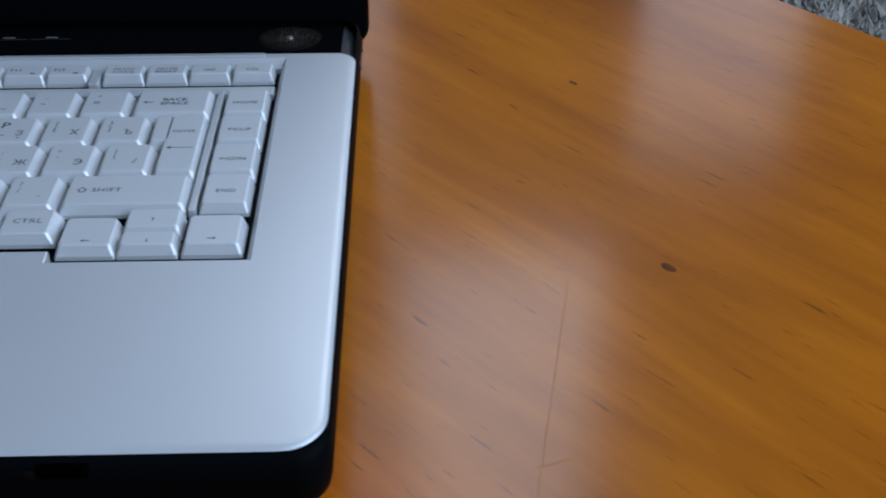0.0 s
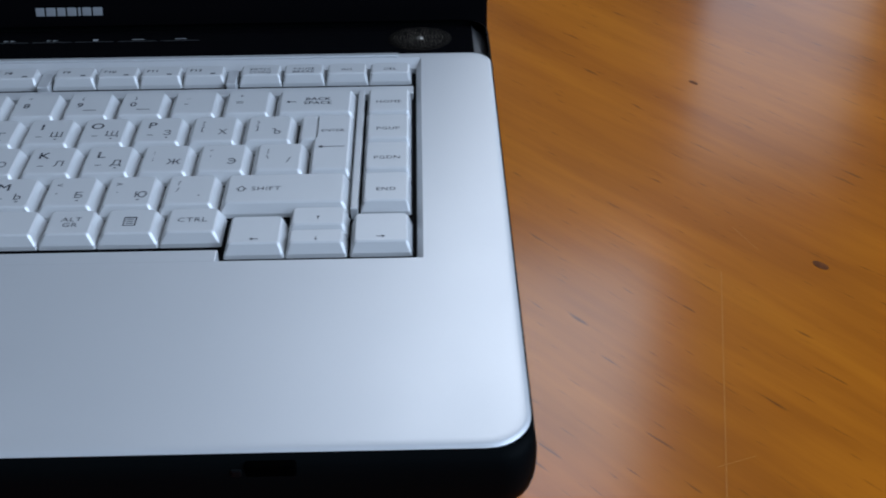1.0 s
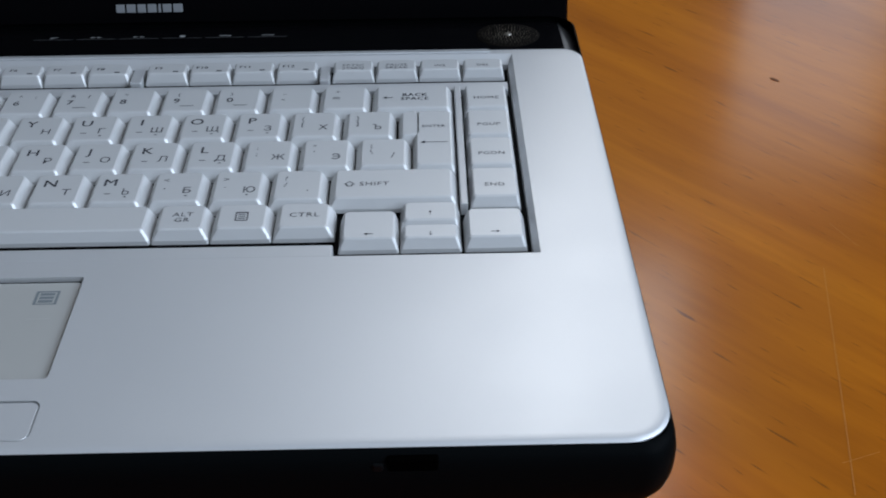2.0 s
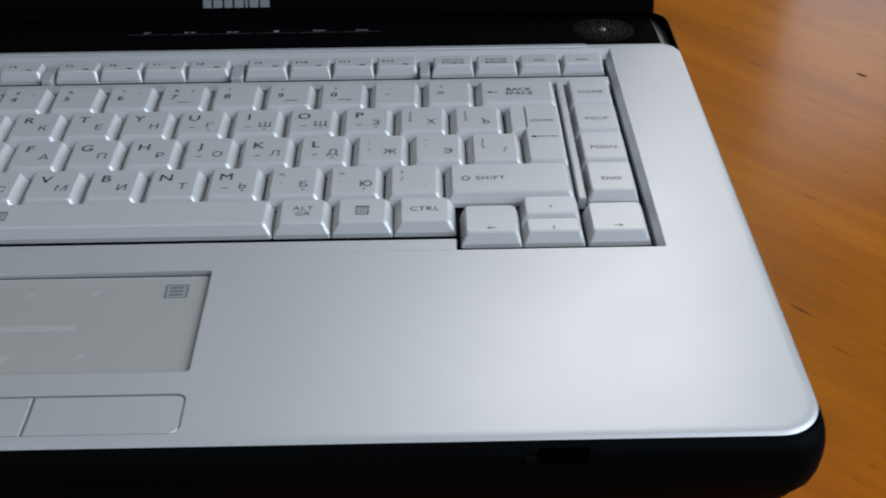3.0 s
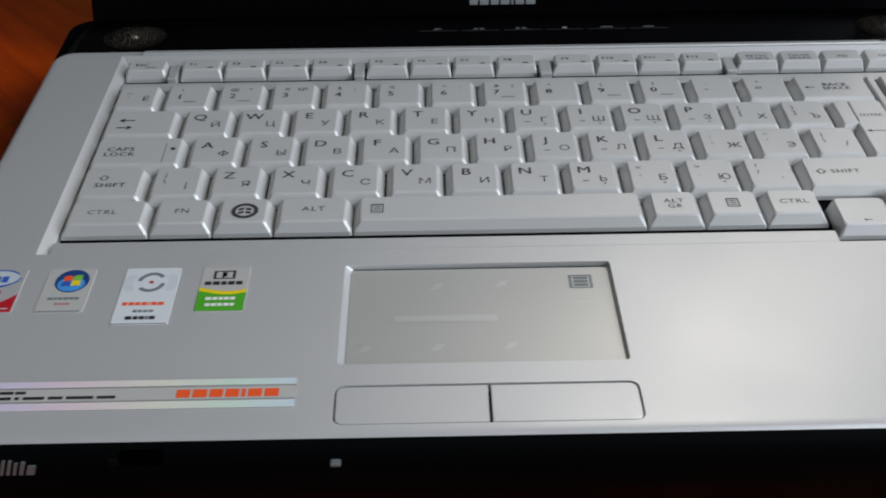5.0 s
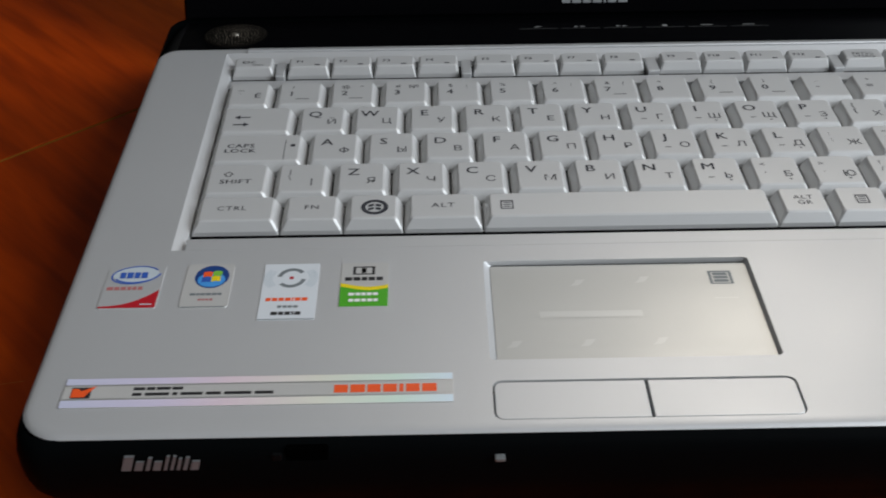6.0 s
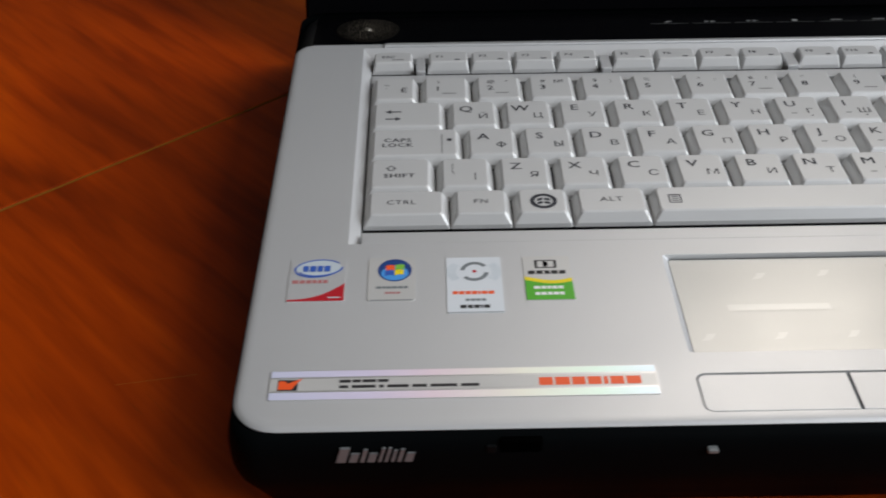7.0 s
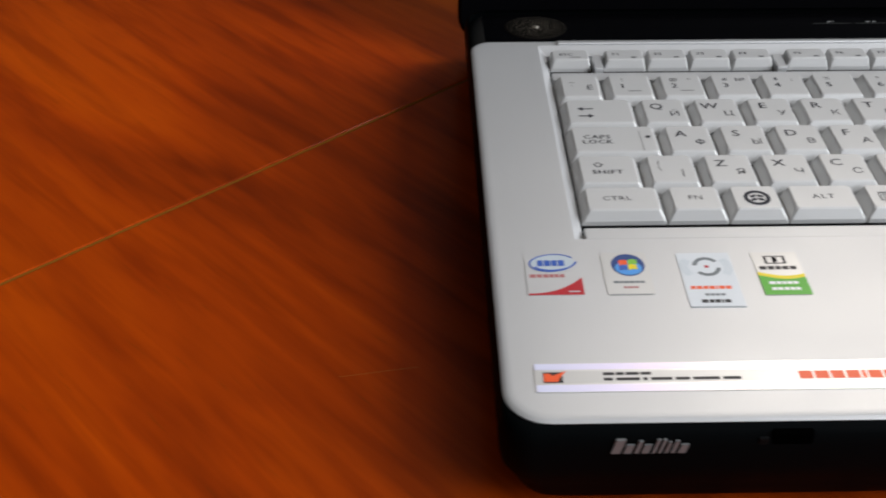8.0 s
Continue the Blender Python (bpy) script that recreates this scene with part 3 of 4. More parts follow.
def add_key(x0, y0, x1, y1, legends=(), label="", name="key", front=0.0023, side=0.0024, nub=None):
    """legends: (text, dx, dy, size, dark) offsets from the middle of the cap."""
    g = 0.0001
    x0, x1, y0, y1 = x0 + g, x1 - g, y0 + g, y1 - g
    cx, cy, w, d = (x0 + x1) / 2, (y0 + y1) / 2, x1 - x0, y1 - y0
    key = (round(w, 4), round(d, 4), front, side, nub)
    if key not in caps:
        bm = bmesh.new()
        cap(bm, -w / 2, -d / 2, w / 2, d / 2, side, front)
        if nub:
            a0, b0, a1, b1 = nub
            cap(bm, a0 - cx, b0 - cy, a1 - cx, b1 - cy, side, front)
        me = bpy.data.meshes.new("key")
        bmesh.ops.recalc_face_normals(bm, faces=bm.faces)
        bm.to_mesh(me)
        bm.free()
        me.materials.append(KEY)
        caps[key] = me
    ob = new(name, caps[key])
    ob.parent = laptop
    ob.location = (cx, cy, BASE)
    if label:
        tagged(ob, label)
    for dark in (True, False):
        some = [q for q in legends if q[4] == dark]
        if some:
            bm = bmesh.new()
            for text, dx, dy, size, _ in some:
                if callable(text):
                    text(bm, dx, dy, TOP - BASE + 0.00008)
                else:
                    words(bm, text, dx, dy, TOP - BASE + 0.00008, size, 1.1)
                    if dark:
                        words(bm, text, dx + 0.00014, dy, TOP - BASE + 0.000083, size, 1.1)
            part("legend", bm, INK if dark else INK_PALE, ob)
    return ob


ROW = {"num": (0.0387, 0.0577), "q": (0.0196, 0.0387), "a": (0.0002, 0.0196), "z": (-0.0191, 0.0002), "c": (-0.0347, -0.0191)}
PITCH = 0.01928
T = -0.0008  # middle of the flat top, behind the middle of the cap


SHIFTED = {"[": "{", "]": "}", ";": ":", "'": '"', "\\": "|", ",": "<", ".": ">", "/": "?"}


def letter(row, x, latin, cyr):
    y0, y1 = ROW[row]
    legends = []
    if latin in SHIFTED:
        legends.append((latin, -0.0040, T + 0.0012, 0.0036, False))
        legends.append((SHIFTED[latin], -0.0040, T + 0.0050, 0.0034, False))
    elif latin:
        legends.append((latin, -0.0027, T + 0.0042, 0.0056, True))
    if latin in "UIOPJKLM":
        legends.append((line_mark(-0.0010, -0.0002, 0.0010, 0.0002), -0.0026, T - 0.0022, 0, False))
    if cyr in "ГШЩЗДЬБЮ":
        legends.append((line_mark(-0.0004, -0.0003, 0.0004, 0.0003), 0.0034, T - 0.0040, 0, False))
    if cyr:
        legends.append((stroked(cyr, 0.0045) if cyr in STROKES else cyr, 0.0033, T - 0.0010, 0.0047, False))
    add_key(x, y0, x + PITCH, y1, legends)


def line_mark(x0, y0, x1, y1):
    return lambda bm, dx, dy, z: bar(bm, dx + x0, dy + y0, dx + x1, dy + y1, z)


def arrow(direction, size):
    def draw(bm, dx, dy, z):
        c, s = {"l": (-1, 0), "r": (1, 0), "u": (0, 1), "d": (0, -1)}[direction]
        pts = [(size, 0), (size * 0.3, size * 0.5), (size * 0.3, size * 0.12), (-size, size * 0.12), (-size, -size * 0.12), (size * 0.3, -size * 0.12), (size * 0.3, -size * 0.5)]
        sheet(bm, [(dx + c * x - s * y, dy + s * x + c * y) for x, y in pts], z)
    return draw


def thin_arrow(bm, dx, dy, z):
    bar(bm, dx - 0.0042, dy - 0.00016, dx + 0.0046, dy + 0.00016, z)
    sheet(bm, [(dx - 0.0046, dy), (dx - 0.0030, dy - 0.0009), (dx - 0.0030, dy + 0.0009)], z)


def shift_mark(bm, dx, dy, z):
    k = 0.0016
    for a, b in (((-k, 0), (0, k)), ((0, k), (k, 0)), ((k, 0), (k / 2, 0)), ((k / 2, 0), (k / 2, -k * 0.7)), ((k / 2, -k * 0.7), (-k / 2, -k * 0.7)), ((-k / 2, -k * 0.7), (-k / 2, 0)), ((-k / 2, 0), (-k, 0))):
        d = Vector((b[0] - a[0], b[1] - a[1])).normalized() * 0.00016
        sheet(bm, [(dx + a[0] - d.y, dy + a[1] + d.x), (dx + b[0] - d.y, dy + b[1] + d.x), (dx + b[0] + d.y, dy + b[1] - d.x), (dx + a[0] + d.y, dy + a[1] - d.x)], z)


def menu_mark(bm, dx, dy, z):
    for a, b, c, d in ((-0.0020, 0.0018, 0.0020, 0.0024), (-0.0020, -0.0024, -0.0016, 0.0018), (0.0016, -0.0024, 0.0020, 0.0018), (-0.0016, -0.0024, 0.0016, -0.0020)):
        bar(bm, dx + a, dy + b, dx + c, dy + d, z)
    for k in range(3):
        bar(bm, dx - 0.0011, dy - 0.0013 + 0.0011 * k, dx + 0.0011, dy - 0.0009 + 0.0011 * k, z)


# function row
F_Y0, F_Y1 = 0.0682, 0.0784
F_GROUPS = [(-0.1500, -0.1338, ["ESC"]), (-0.1291, -0.0631, ["F1", "F2", "F3", "F4"]), (-0.0581, 0.0077, ["F5", "F6", "F7", "F8"]),
            (0.0133, 0.0788, ["F9", "F10", "F11", "F12"]), (0.0838, 0.1494, ["PRTSC\nSYSRQ", "PAUSE\nBREAK", "INS", "DEL"])]
for a, b, names in F_GROUPS:
    w = (b - a) / len(names)
    for k, name in enumerate(names):
        if name[0] == "F":
            legends = [(name, -0.0033, T + 0.0012, 0.0026, True), (line_mark(-0.001, -0.0004, 0.001, 0.0004), 0.0034, T - 0.0014, 0, True)]
        elif name == "ESC":
            legends = [(name, -0.0018, T + 0.0012, 0.0026, True), (line_mark(-0.0022, -0.0002, 0.0022, 0.0002), 0.0018, T - 0.0010, 0, False)]
        else:
            legends = [(name, 0, T, 0.0024, False)]
        add_key(a + w * k, F_Y0, a + w * (k + 1), F_Y1, legends, front=0.0018, side=0.0013)

# number row
x = -0.1319
add_key(-0.1500, *[ROW["num"][0], x, ROW["num"][1]], [("~\n`", -0.0030, T + 0.002, 0.0036, False), ("Ё", 0.0034, T - 0.0006, 0.0040, True)])
for k, (low, high, extra) in enumerate((("1", "!", ""), ("2", "@", "\""), ("3", "#", "№"), ("4", "$", ";"), ("5", "%", ""), ("6", "^", ":"), ("7", "&", "?"), ("8", "*", ""), ("9", "(", ""), ("0", ")", ""), ("-", "_", ""), ("=", "+", ""))):
    legends = [(low, -0.0030, T + 0.0006, 0.0046, True), (high, -0.0026, T + 0.0054, 0.0030, False)]
    if extra:
        legends.append((extra, 0.0032, T + 0.0048, 0.0034, False))
    if low in "12790":
        legends.append((line_mark(-0.0024, -0.0002, 0.0024, 0.0002), 0.0012, T - 0.0030, 0, False))
    add_key(x + PITCH * k, ROW["num"][0], x + PITCH * (k + 1), ROW["num"][1], legends)
add_key(x + 12 * PITCH, ROW["num"][0], 0.1294, ROW["num"][1], [(arrow("l", 0.0018), -0.0088, T + 0.0006, 0, True), ("BACK\nSPACE", 0.0008, T + 0.001, 0.0030, True)])

# letter rows
x = -0.1224
add_key(-0.1499, ROW["q"][0], x, ROW["q"][1], [(arrow("l", 0.0028), -0.0050, T + 0.0030, 0, True), (arrow("r", 0.0028), -0.0050, T - 0.0020, 0, True)])
for k, (latin, cyr) in enumerate(zip("QWERTYUIOP[]", "ЙЦУКЕНГШЩЗХЪ")):
    letter("q", x + PITCH * k, latin, cyr)
x = -0.1171
add_key(-0.1499, ROW["a"][0], x, ROW["a"][1], [("CAPS\nLOCK", -0.0060, T + 0.001, 0.0034, True), (line_mark(-0.0008, -0.0008, 0.0008, 0.0008), 0.0118, T + 0.0026, 0, True), (line_mark(-0.00010, -0.0062, 0.00010, 0.0062), 0.0092, T, 0, False)])
for k, (latin, cyr) in enumerate(zip("ASDFGHJKL;'\\", "ФЫВАПРОЛДЖЭ/")):
    letter("a", x + PITCH * k, latin, cyr)
x, z_pitch = -0.1267, 0.01945
add_key(-0.1499, ROW["z"][0], x, ROW["z"][1], [(shift_mark, -0.0030, T + 0.0040, 0, True), ("SHIFT", -0.0004, T - 0.0004, 0.0034, True)])
for k, (latin, cyr) in enumerate(zip("\\ZXCVBNM,./", "|ЯЧСМИТЬБЮ.")):
    letter("z", x + z_pitch * k, latin, cyr)
add_key(x + z_pitch * 11, ROW["z"][0], 0.1294, ROW["z"][1], [(shift_mark, -0.0142, T + 0.001, 0, True), ("SHIFT", -0.0062, T + 0.001, 0.0032, False)])
# the tall two-row enter key
add_key(0.1143, ROW["a"][0], 0.1294, ROW["q"][1], [("ENTER", 0.0, T + 0.0085, 0.0023, False), (thin_arrow, 0.0, T - 0.0022, 0, True)], "tall two-row enter key", side=0.0017, nub=(0.1094, ROW["q"][0] + 0.0003, 0.1185, ROW["q"][1] - 0.0003))


def round_badge(bm, dx, dy, z):
    ring(bm, dx, dy, z, 0.0036, 0.0035, 0.0014, 24)
    for sx, sy in ((-1, 1), (1, 1), (-1, -1), (1, -1)):
        x, y, lift = dx + sx * 0.00115, dy + sy * 0.00095, -0.0003 * sx
        sheet(bm, [(x - 0.0009, y - 0.0007 - lift), (x + 0.0009, y - 0.0006 + lift), (x + 0.0009, y + 0.0007 + lift), (x - 0.0009, y + 0.0006 - lift)], z + 0.00001)


# bottom row
c0, c1 = ROW["c"]
add_key(-0.1499, c0, -0.1225, c1, [("CTRL", -0.0016, T + 0.0014, 0.0033, False)])
add_key(-0.1225, c0, -0.1027, c1, [("FN", 0, T + 0.0014, 0.0034, False)])
add_key(-0.1027, c0, -0.0837, c1, [(round_badge, 0.0004, T + 0.0010, 0, True)])
add_key(-0.0837, c0, -0.0588, c1, [("ALT", 0, T + 0.0014, 0.0036, False)])
add_key(-0.0588, c0, 0.0336, c1, [(menu_mark, -0.0385, T + 0.0012, 0, False)], "long space bar key")
add_key(0.0336, c0, 0.0517, c1, [("ALT\nGR", 0.0002, T + 0.0012, 0.0031, False)])
add_key(0.0517, c0, 0.0710, c1, [(menu_mark, 0.0, T + 0.0012, 0, True)])
add_key(0.0710, c0, 0.0905, c1, [("CTRL", 0, T + 0.0014, 0.0033, False)])
# arrow cluster
add_key(0.0917, -0.0413, 0.1105, -0.0242, [(arrow("l", 0.0014), 0.0, T - 0.0036, 0, True)], side=0.0017)
add_key(0.1105, -0.0318, 0.1297, -0.0196, [(arrow("u", 0.0010), 0.0, T + 0.0004, 0, True)], side=0.0017)
add_key(0.1105, -0.0413, 0.1297, -0.0318, [(arrow("d", 0.0010), 0.0, T, 0, True)], side=0.0017)
add_key(0.1303, -0.0413, 0.1497, -0.0236, [(arrow("r", 0.0014), 0.0, T - 0.0036, 0, True)], side=0.0017)
# column of paging keys
for row, name in (("num", "HOME"), ("q", "PGUP"), ("a", "PGDN"), ("z", "END")):
    add_key(0.1328, ROW[row][0], 0.1494, ROW[row][1], [(name, 0, T - 0.0004, 0.0028, False)], side=0.0014)

# silver fillers of the key field
FILL = []
FILL.append((-0.1500, 0.0585, 0.1500, 0.0642, 0.0369))
for (a0, a1, _), (b0, b1, _) in zip(F_GROUPS, F_GROUPS[1:]):
    FILL.append((a1 + 0.0006, 0.0655, b0 - 0.0006, 0.0764, 0.0381))
FILL.append((0.1298, -0.0195, 0.1322, 0.0588, 0.0384))
FILL.append((-0.1500, -0.0462, 0.0903, -0.0401, 0.0381))
for a, b, c, d, z in FILL:
    bm = bmesh.new()
    soft_box(bm, a, b, tray_z, c, d, z, 0.0004, 2)
    part("key_field_filler", bm, SILVER, laptop)

# low rail behind the key field, sloping back to the black strip
bm = bmesh.new()
v = [bm.verts.new(p) for x in (-0.1454, 0.1442) for p in ((x, KY1 + 0.0001, DECK - 0.001), (x, KY1 + 0.0001, DECK + 0.0006), (x, KY1 + 0.0005, DECK + 0.0010), (x, DY1 - 0.0002, DECK + 0.0001), (x, DY1 - 0.0002, DECK - 0.001))]
bm.faces.new(v[:5])
bm.faces.new(v[5:])
bridge(bm, v[:5], v[5:])
part("rear_rail", bm, SILVER, laptop, "silver rail between keys and control strip")

# touchpad and its two buttons
bm = bmesh.new()
prism(bm, rounded(PX0 + 0.0020, PY0 + 0.0002, PX1 - 0.0009, PY1 - 0.0010, 0.0008, 3), DECK - 0.0030, DECK - 0.0014)
pad = part("touchpad", bm, PAD, laptop, "recessed pale grey touchpad with printed symbols")
pz = DECK - 0.00132


def pad_print(name, mat, shapes, label=""):
    bm = bmesh.new()
    for s in shapes:
        sheet(bm, s, pz)
    part(name, bm, mat, pad, label)


def tri(x, y, k=0.0017):
    return [(x - k * 1.3, y - k * 0.9), (x + k * 0.2, y - k * 0.7), (x + k * 0.8, y - k * 0.1), (x + k * 1.4, y + k * 0.9), (x - k * 0.2, y + k * 0.8), (x - k * 0.5, y)]


for x, y in ((-0.0330, -0.0640), (-0.0140, -0.0630), (-0.0530, -0.0910), (-0.0330, -0.0908), (-0.0130, -0.0905)):
    pad_print("pad_symbol", PALE_PRINT, [tri(x, y)])
pad_print("pad_bar", PALE_PRINT, [[(-0.0450, -0.0798), (-0.0160, -0.0798), (-0.0160, -0.0770), (-0.0450, -0.0770)]])
pad_print("pad_emblem", GREY_PRINT, [[(0.0058, -0.0656), (0.0126, -0.0656), (0.0126, -0.0652), (0.0058, -0.0652)], [(0.0058, -0.0652), (0.0066, -0.0652), (0.0066, -0.0600), (0.0058, -0.0600)],
                                       [(0.0118, -0.0652), (0.0126, -0.0652), (0.0126, -0.0600), (0.0118, -0.0600)], [(0.0058, -0.0600), (0.0126, -0.0600), (0.0126, -0.0594), (0.0058, -0.0594)]]
          + [[(0.0071, -0.0647 + 0.0016 * k), (0.0113, -0.0647 + 0.0016 * k), (0.0113, -0.0635 + 0.0016 * k), (0.0071, -0.0635 + 0.0016 * k)] for k in range(3)], "small grey printed emblem")
pad_print("pad_rule", PALE_PRINT, [[(0.0055, -0.0722), (0.0125, -0.0722), (0.0125, -0.0719), (0.0055, -0.0719)]])
mid = -0.0198
for a, b in ((BX0 + 0.0005, mid - 0.0004), (mid + 0.0004, BX1 - 0.0005)):
    bm = bmesh.new()
    pts = []
    for x, y in rounded(BX0 + 0.0005, BY0 + 0.0005, BX1 - 0.0005, BY1 - 0.0005, 0.0021, 4):
        p = (min(max(x, a), b), y)
        if not pts or p != pts[-1]:
            pts.append(p)
    flat_end = b if a < -0.05 else a
    ends = [p for p in pts if abs(p[0] - flat_end) < 1e-9]
    low, high = min(ends, key=lambda p: p[1]), max(ends, key=lambda p: p[1])
    pts = [p for p in pts if p not in ends or p in (low, high)]
    prism(bm, pts, DECK - 0.0028, DECK - 0.0002, 0.00015)
    part("touchpad_button", bm, SILVER, laptop)
bm = bmesh.new()
bar(bm, BX0, BY0, BX1, BY1, DECK - 0.0029)
part("button_gap", bm, TRAY, laptop)

# ---- stickers on the palm rest ----
SZ = DECK + 0.0001


def sticker(label, outline, mat):
    bm = bmesh.new()
    prism(bm, outline, DECK - 0.0002, SZ + 0.0001)
    return part("sticker", bm, mat, laptop, label)


def printed(parent, mat, shapes, name="print", lift=1):
    bm = bmesh.new()
    for s in shapes:
        sheet(bm, s, SZ + 0.0001 + 0.00004 * lift)
    return part(name, bm, mat, parent)


def rect(x0, y0, x1, y1):
    return [(x0, y0), (x1, y0), (x1, y1), (x0, y1)]


def word_bars(x0, y, height, widths, gap=0.0006):
    """A line of unreadable small print: one bar a word."""
    out = []
    for w in widths:
        out.append(rect(x0, y - height / 2, x0 + w, y + height / 2))
        x0 += w + gap
    return out


# oval and red swoosh
s = sticker("small silver sticker with a blue oval and a red swoosh", rounded(-0.1700, -0.0742, -0.1535, -0.0540, 0.0006, 2), SILVER)
bm = bmesh.new()
sheet(bm, oval(-0.1616, -0.0586, 0.0066, 0.0038, 0, 348, 24), SZ + 0.00014)
part("print", bm, S_LINE, s)
bm = bmesh.new()
ring(bm, -0.1618, -0.0588, SZ + 0.00018, 0.0068, 0.0041, 0.0005, 28, 20, 330, 8)
ring(bm, -0.1612, -0.0585, SZ + 0.00019, 0.0066, 0.0039, 0.0006, 20, 200, 350, 8)
part("print", bm, P_BLUE, s)
printed(s, P_BLUE, word_bars(-0.1662, -0.0590, 0.0028, (0.0016, 0.0018, 0.0016, 0.0018), 0.0004), lift=3)
printed(s, P_ROSE, word_bars(-0.1690, -0.0651, 0.0016, (0.0019, 0.0015, 0.0016, 0.0012, 0.0012, 0.0014), 0.0003))
swoosh = [(-0.1698 + 0.0161 * k / 12, -0.0733 + 0.0074 * (k / 12) ** 2.4) for k in range(13)]
printed(s, P_RED, [[(-0.1698, -0.0741), (-0.1537, -0.0741)] + list(reversed(swoosh))])
printed(s, S_LINE, word_bars(-0.1582, -0.0726, 0.0005, (0.0034,)), lift=2)
# round blue emblem
s = sticker("small pale sticker with a round blue emblem", rounded(-0.1470, -0.0745, -0.1332, -0.0540, 0.0012, 3), S_CLEAR)
bm = bmesh.new()
disc(bm, -0.1393, -0.0602, SZ, SZ + 0.00014, 0.0050, 0.0054)
part("print", bm, P_NAVY, s)
bm = bmesh.new()
sheet(bm, oval(-0.1393, -0.0617, 0.0040, 0.0034, 0, 345, 22), SZ + 0.00018)
part("print", bm, P_SKY, s)
for mat, dx, dy in ((P_ORANGE, -0.0013, 0.0010), (P_LIME, 0.0015, 0.0013), (P_BLUE, -0.0015, -0.0015), (P_YELLOW, 0.0013, -0.0012)):
    x, y = -0.1393 + dx, -0.0602 + dy
    printed(s, mat, [[(x - 0.0013, y - 0.0013), (x, y - 0.0009), (x + 0.0013, y - 0.0011), (x + 0.0013, y + 0.0012), (x, y + 0.0015), (x - 0.0013, y + 0.0011)]], lift=3)
printed(s, GREY_PRINT, word_bars(-0.1446, -0.0684, 0.0011, (0.0016, 0.0010, 0.0013, 0.0016, 0.0014, 0.0012), 0.0002))
printed(s, P_ROSE, word_bars(-0.1420, -0.0709, 0.0009, (0.0010, 0.0008, 0.0009, 0.0010), 0.0002))
printed(s, GREY_PRINT, [rect(-0.1462, -0.0744, -0.1340, -0.0740)])
# white sticker with a grey ring
s = sticker("white sticker with a grey ring and a red line", rounded(-0.1242, -0.0804, -0.1082, -0.0546, 0.0004, 2), S_WHITE)
for k in range(4):
    for sx in (-1, 1):
        bm = bmesh.new()
        ring(bm, -0.1162 + sx * 0.0002, -0.0616, SZ + 0.00012, 0.0054 + 0.0007 * k, 0.0050 + 0.0005 * k, 0.0003, 8, (-40 if sx > 0 else 140), (40 if sx > 0 else 220))
        part("print", bm, S_LINE, s)
for a0, a1 in ((50, 185), (235, 365)):
    bm = bmesh.new()
    ring(bm, -0.1160, -0.0614, SZ + 0.00014, 0.0036, 0.0040, 0.0013, 14, a0, a1, -15)
    part("print", bm, GREY_PRINT, s)
printed(s, P_RED, [rect(-0.1166, -0.0620, -0.1154, -0.0608)])
printed(s, P_ORANGE, word_bars(-0.1226, -0.0714, 0.0015, (0.0015, 0.0016, 0.0015, 0.0016, 0.0006, 0.0016, 0.0017), 0.0003))
printed(s, GREY_PRINT, word_bars(-0.1190, -0.0747, 0.0011, (0.0012, 0.0012, 0.0012, 0.0013), 0.0003))
printed(s, INK_BLACK, word_bars(-0.1206, -0.0777, 0.0015, (0.0019, 0.0014, 0.0016, 0.0006, 0.0017), 0.0003))
printed(s, GREY_PRINT, [rect(-0.1242, -0.0804, -0.1083, -0.0801)])
# green and white sticker
s = sticker("white and green sticker with a yellow wave", rounded(-0.1016, -0.0752, -0.0878, -0.0546, 0.0003, 2), S_CLEAR)
wave = [(-0.1016 + 0.0138 * k / 10, -0.0652 - 0.0012 * math.sin(k / 10 * 3.6 - 0.6)) for k in range(11)]
printed(s, P_GREEN, [[(-0.1016, -0.0752), (-0.0878, -0.0752)] + [(x, y - 0.0014) for x, y in reversed(wave)]])
printed(s, P_YELLOW, [[(x, y - 0.0014) for x, y in wave] + [(x, y + 0.0002) for x, y in reversed(wave)]])
printed(s, S_BRIGHT, word_bars(-0.0992, -0.0696, 0.0013, (0.0018, 0.0014, 0.0012, 0.0015, 0.0014), 0.0003) + word_bars(-0.0990, -0.0724, 0.0013, (0.0014, 0.0016, 0.0014, 0.0015, 0.0012), 0.0003), lift=2)
printed(s, INK_BLACK, word_bars(-0.1004, -0.0624, 0.0017, (0.0020, 0.0020, 0.0016, 0.0019, 0.0019), 0.0004))
bm = bmesh.new()
for a, b, c, d in ((-0.0982, -0.0604, -0.0918, -0.0599), (-0.0982, -0.0570, -0.0918, -0.0565), (-0.0982, -0.0599, -0.0974, -0.0570), (-0.0926, -0.0599, -0.0918, -0.0570)):
    bar(bm, a, b, c, d, SZ + 0.00014)
for x, turn in ((-0.0957, 0), (-0.0943, 180)):
    sheet(bm, [(x + 0.0014 * math.cos(radians(turn + a)) * (1 if k else 0), -0.05845 + 0.0014 * math.sin(radians(turn + a))) for k, a in enumerate((90, 60, 30, 0, -30, -60))][1:] + [(x, -0.0598), (x, -0.0571)], SZ + 0.00014)
part("print", bm, INK_BLACK, s)
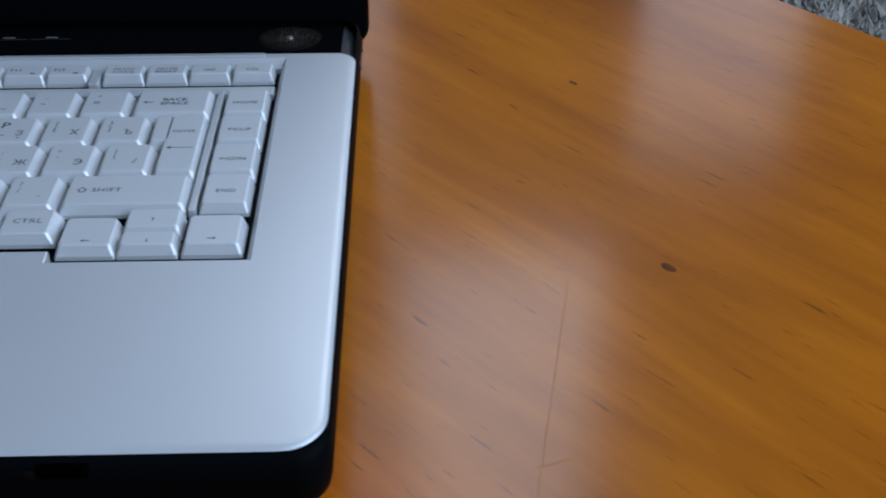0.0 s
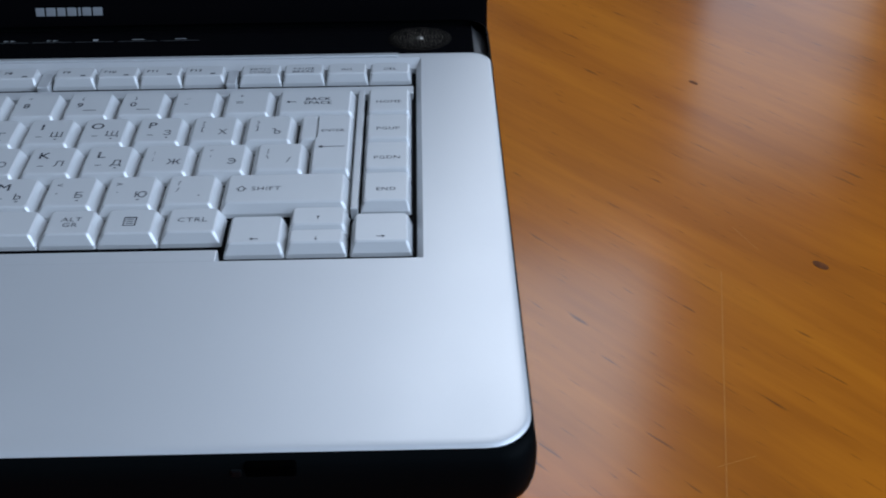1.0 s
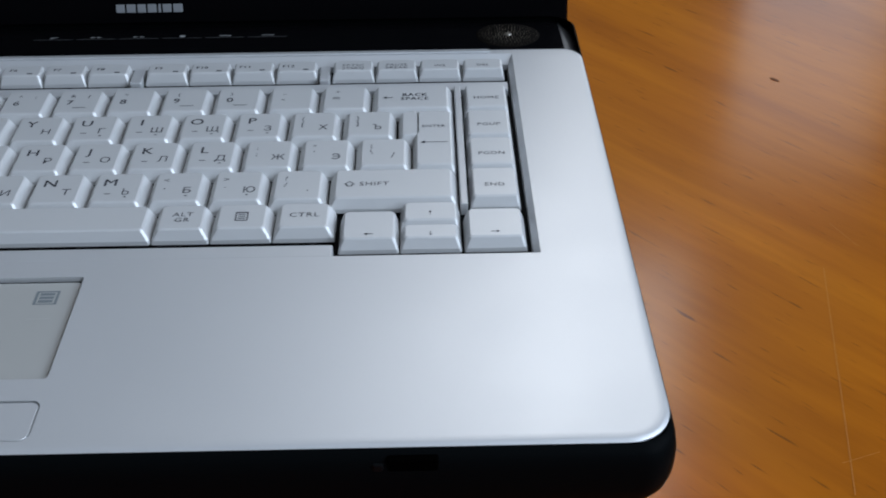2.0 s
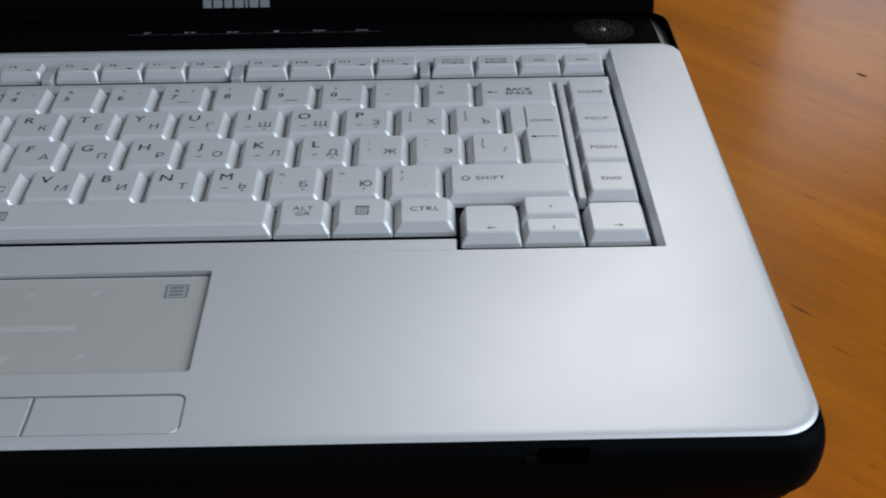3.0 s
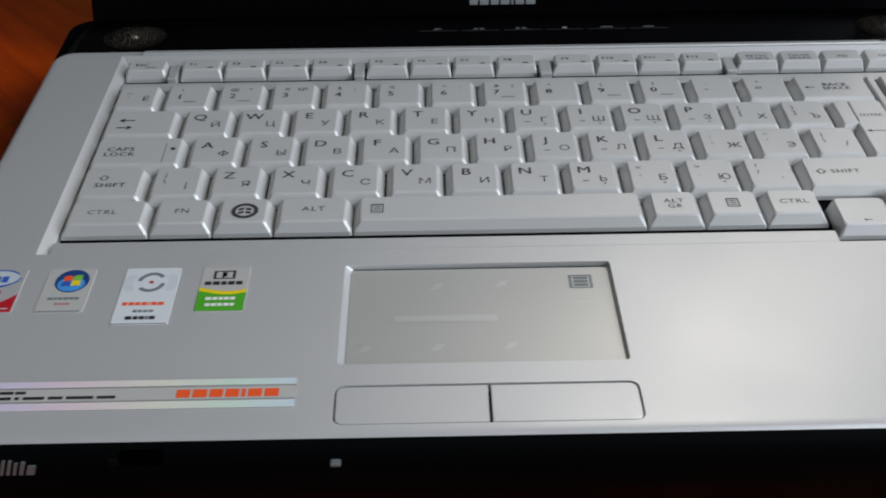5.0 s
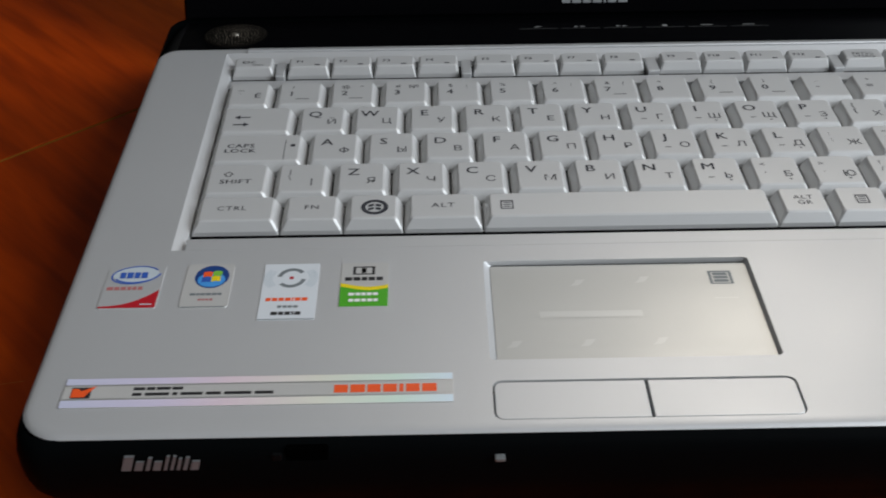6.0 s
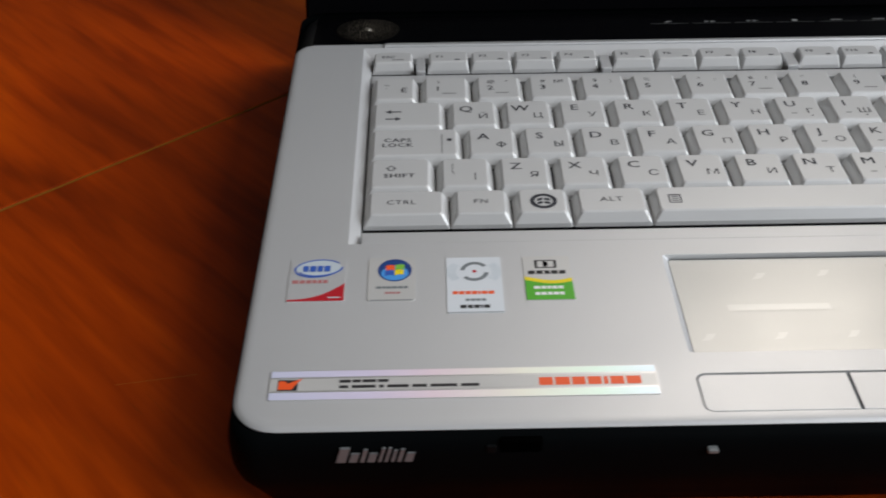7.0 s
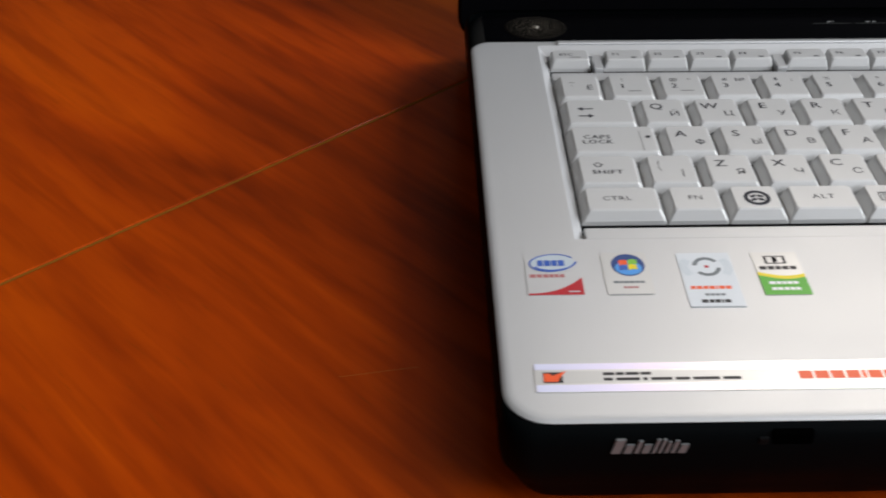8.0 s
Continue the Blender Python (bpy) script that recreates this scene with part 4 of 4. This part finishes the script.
# long foil strip
s = sticker("long holographic foil strip sticker with orange marks", rounded(-0.1712, -0.1146, -0.0700, -0.1034, 0.0006, 2), S_SILVER)
printed(s, HOLO, [rect(-0.1710, -0.1145, -0.0702, -0.1118), rect(-0.1710, -0.1060, -0.0702, -0.1036)])
printed(s, S_CLEAR, [rect(-0.1710, -0.1112, -0.0702, -0.1066)])
printed(s, INK_BLACK, [rect(-0.1690, -0.1111, -0.1638, -0.1070)], lift=2)
printed(s, P_ORANGE, [[(-0.1688, -0.1107), (-0.1652, -0.1107), (-0.1646, -0.1094), (-0.1626, -0.1064), (-0.1664, -0.1084), (-0.1672, -0.1075), (-0.1688, -0.1075)]], lift=3)
printed(s, INK_BLACK, word_bars(-0.1530, -0.1078, 0.0011, (0.0030, 0.0022, 0.0036, 0.0028), 0.0004) + word_bars(-0.1530, -0.1099, 0.0011, (0.0024, 0.0062, 0.0012, 0.0056, 0.0038, 0.0070, 0.0048), 0.0009), lift=2)
printed(s, P_ORANGE, word_bars(-0.1010, -0.1091, 0.0030, (0.0036, 0.0038, 0.0035, 0.0036, 0.0011, 0.0036, 0.0038), 0.0006), lift=2)

# ---- front face details ----
x = -0.1532
for w, h in ((0.0024, 0.0042), (0.0020, 0.0026), (0.0010, 0.0037), (0.0019, 0.0026), (0.0008, 0.0041), (0.0008, 0.0041), (0.0008, 0.0034), (0.0010, 0.0037), (0.0020, 0.0026)):
    bm = bmesh.new()
    v = [bm.verts.new((x + p + 0.30 * q, -0.12935 + 0.12 * q, 0.0310 + q)) for p, q in ((0, 0), (w, 0), (w, h), (0, h))]
    back = [bm.verts.new(p.co + Vector((0, 0.0012, 0))) for p in v]
    bm.faces.new(v)
    bridge(bm, v, back)
    part("model_mark", bm, BADGE_DIM, laptop, "slanted dull silver badge mark")
    x += w + 0.0008
bm = bmesh.new()
soft_box(bm, -0.0603, -0.1302, 0.0326, -0.0577, -0.1270, 0.0337, 0.0003)
part("status_lamp", bm, LED, laptop, "small pale status lamp")
# latch slots are not cut; a black block carries the shade of each
for x0, x1 in ((0.1082, 0.1210), (-0.1122, -0.1015)):
    bm = bmesh.new()
    soft_box(bm, x0, -0.1287, 0.0325, x1, -0.1262, 0.0368, 0.0006)
    part("latch_slot_shade", bm, SLOT_SHADE, laptop, "black block standing for the shaded latch slot")
    bm = bmesh.new()
    soft_box(bm, x0 - 0.0036, -0.1287, 0.0326, x0 - 0.0008, -0.1265, 0.0352, 0.0005)
    part("latch_mark", bm, MARK, laptop, "small dark grey latch symbol")
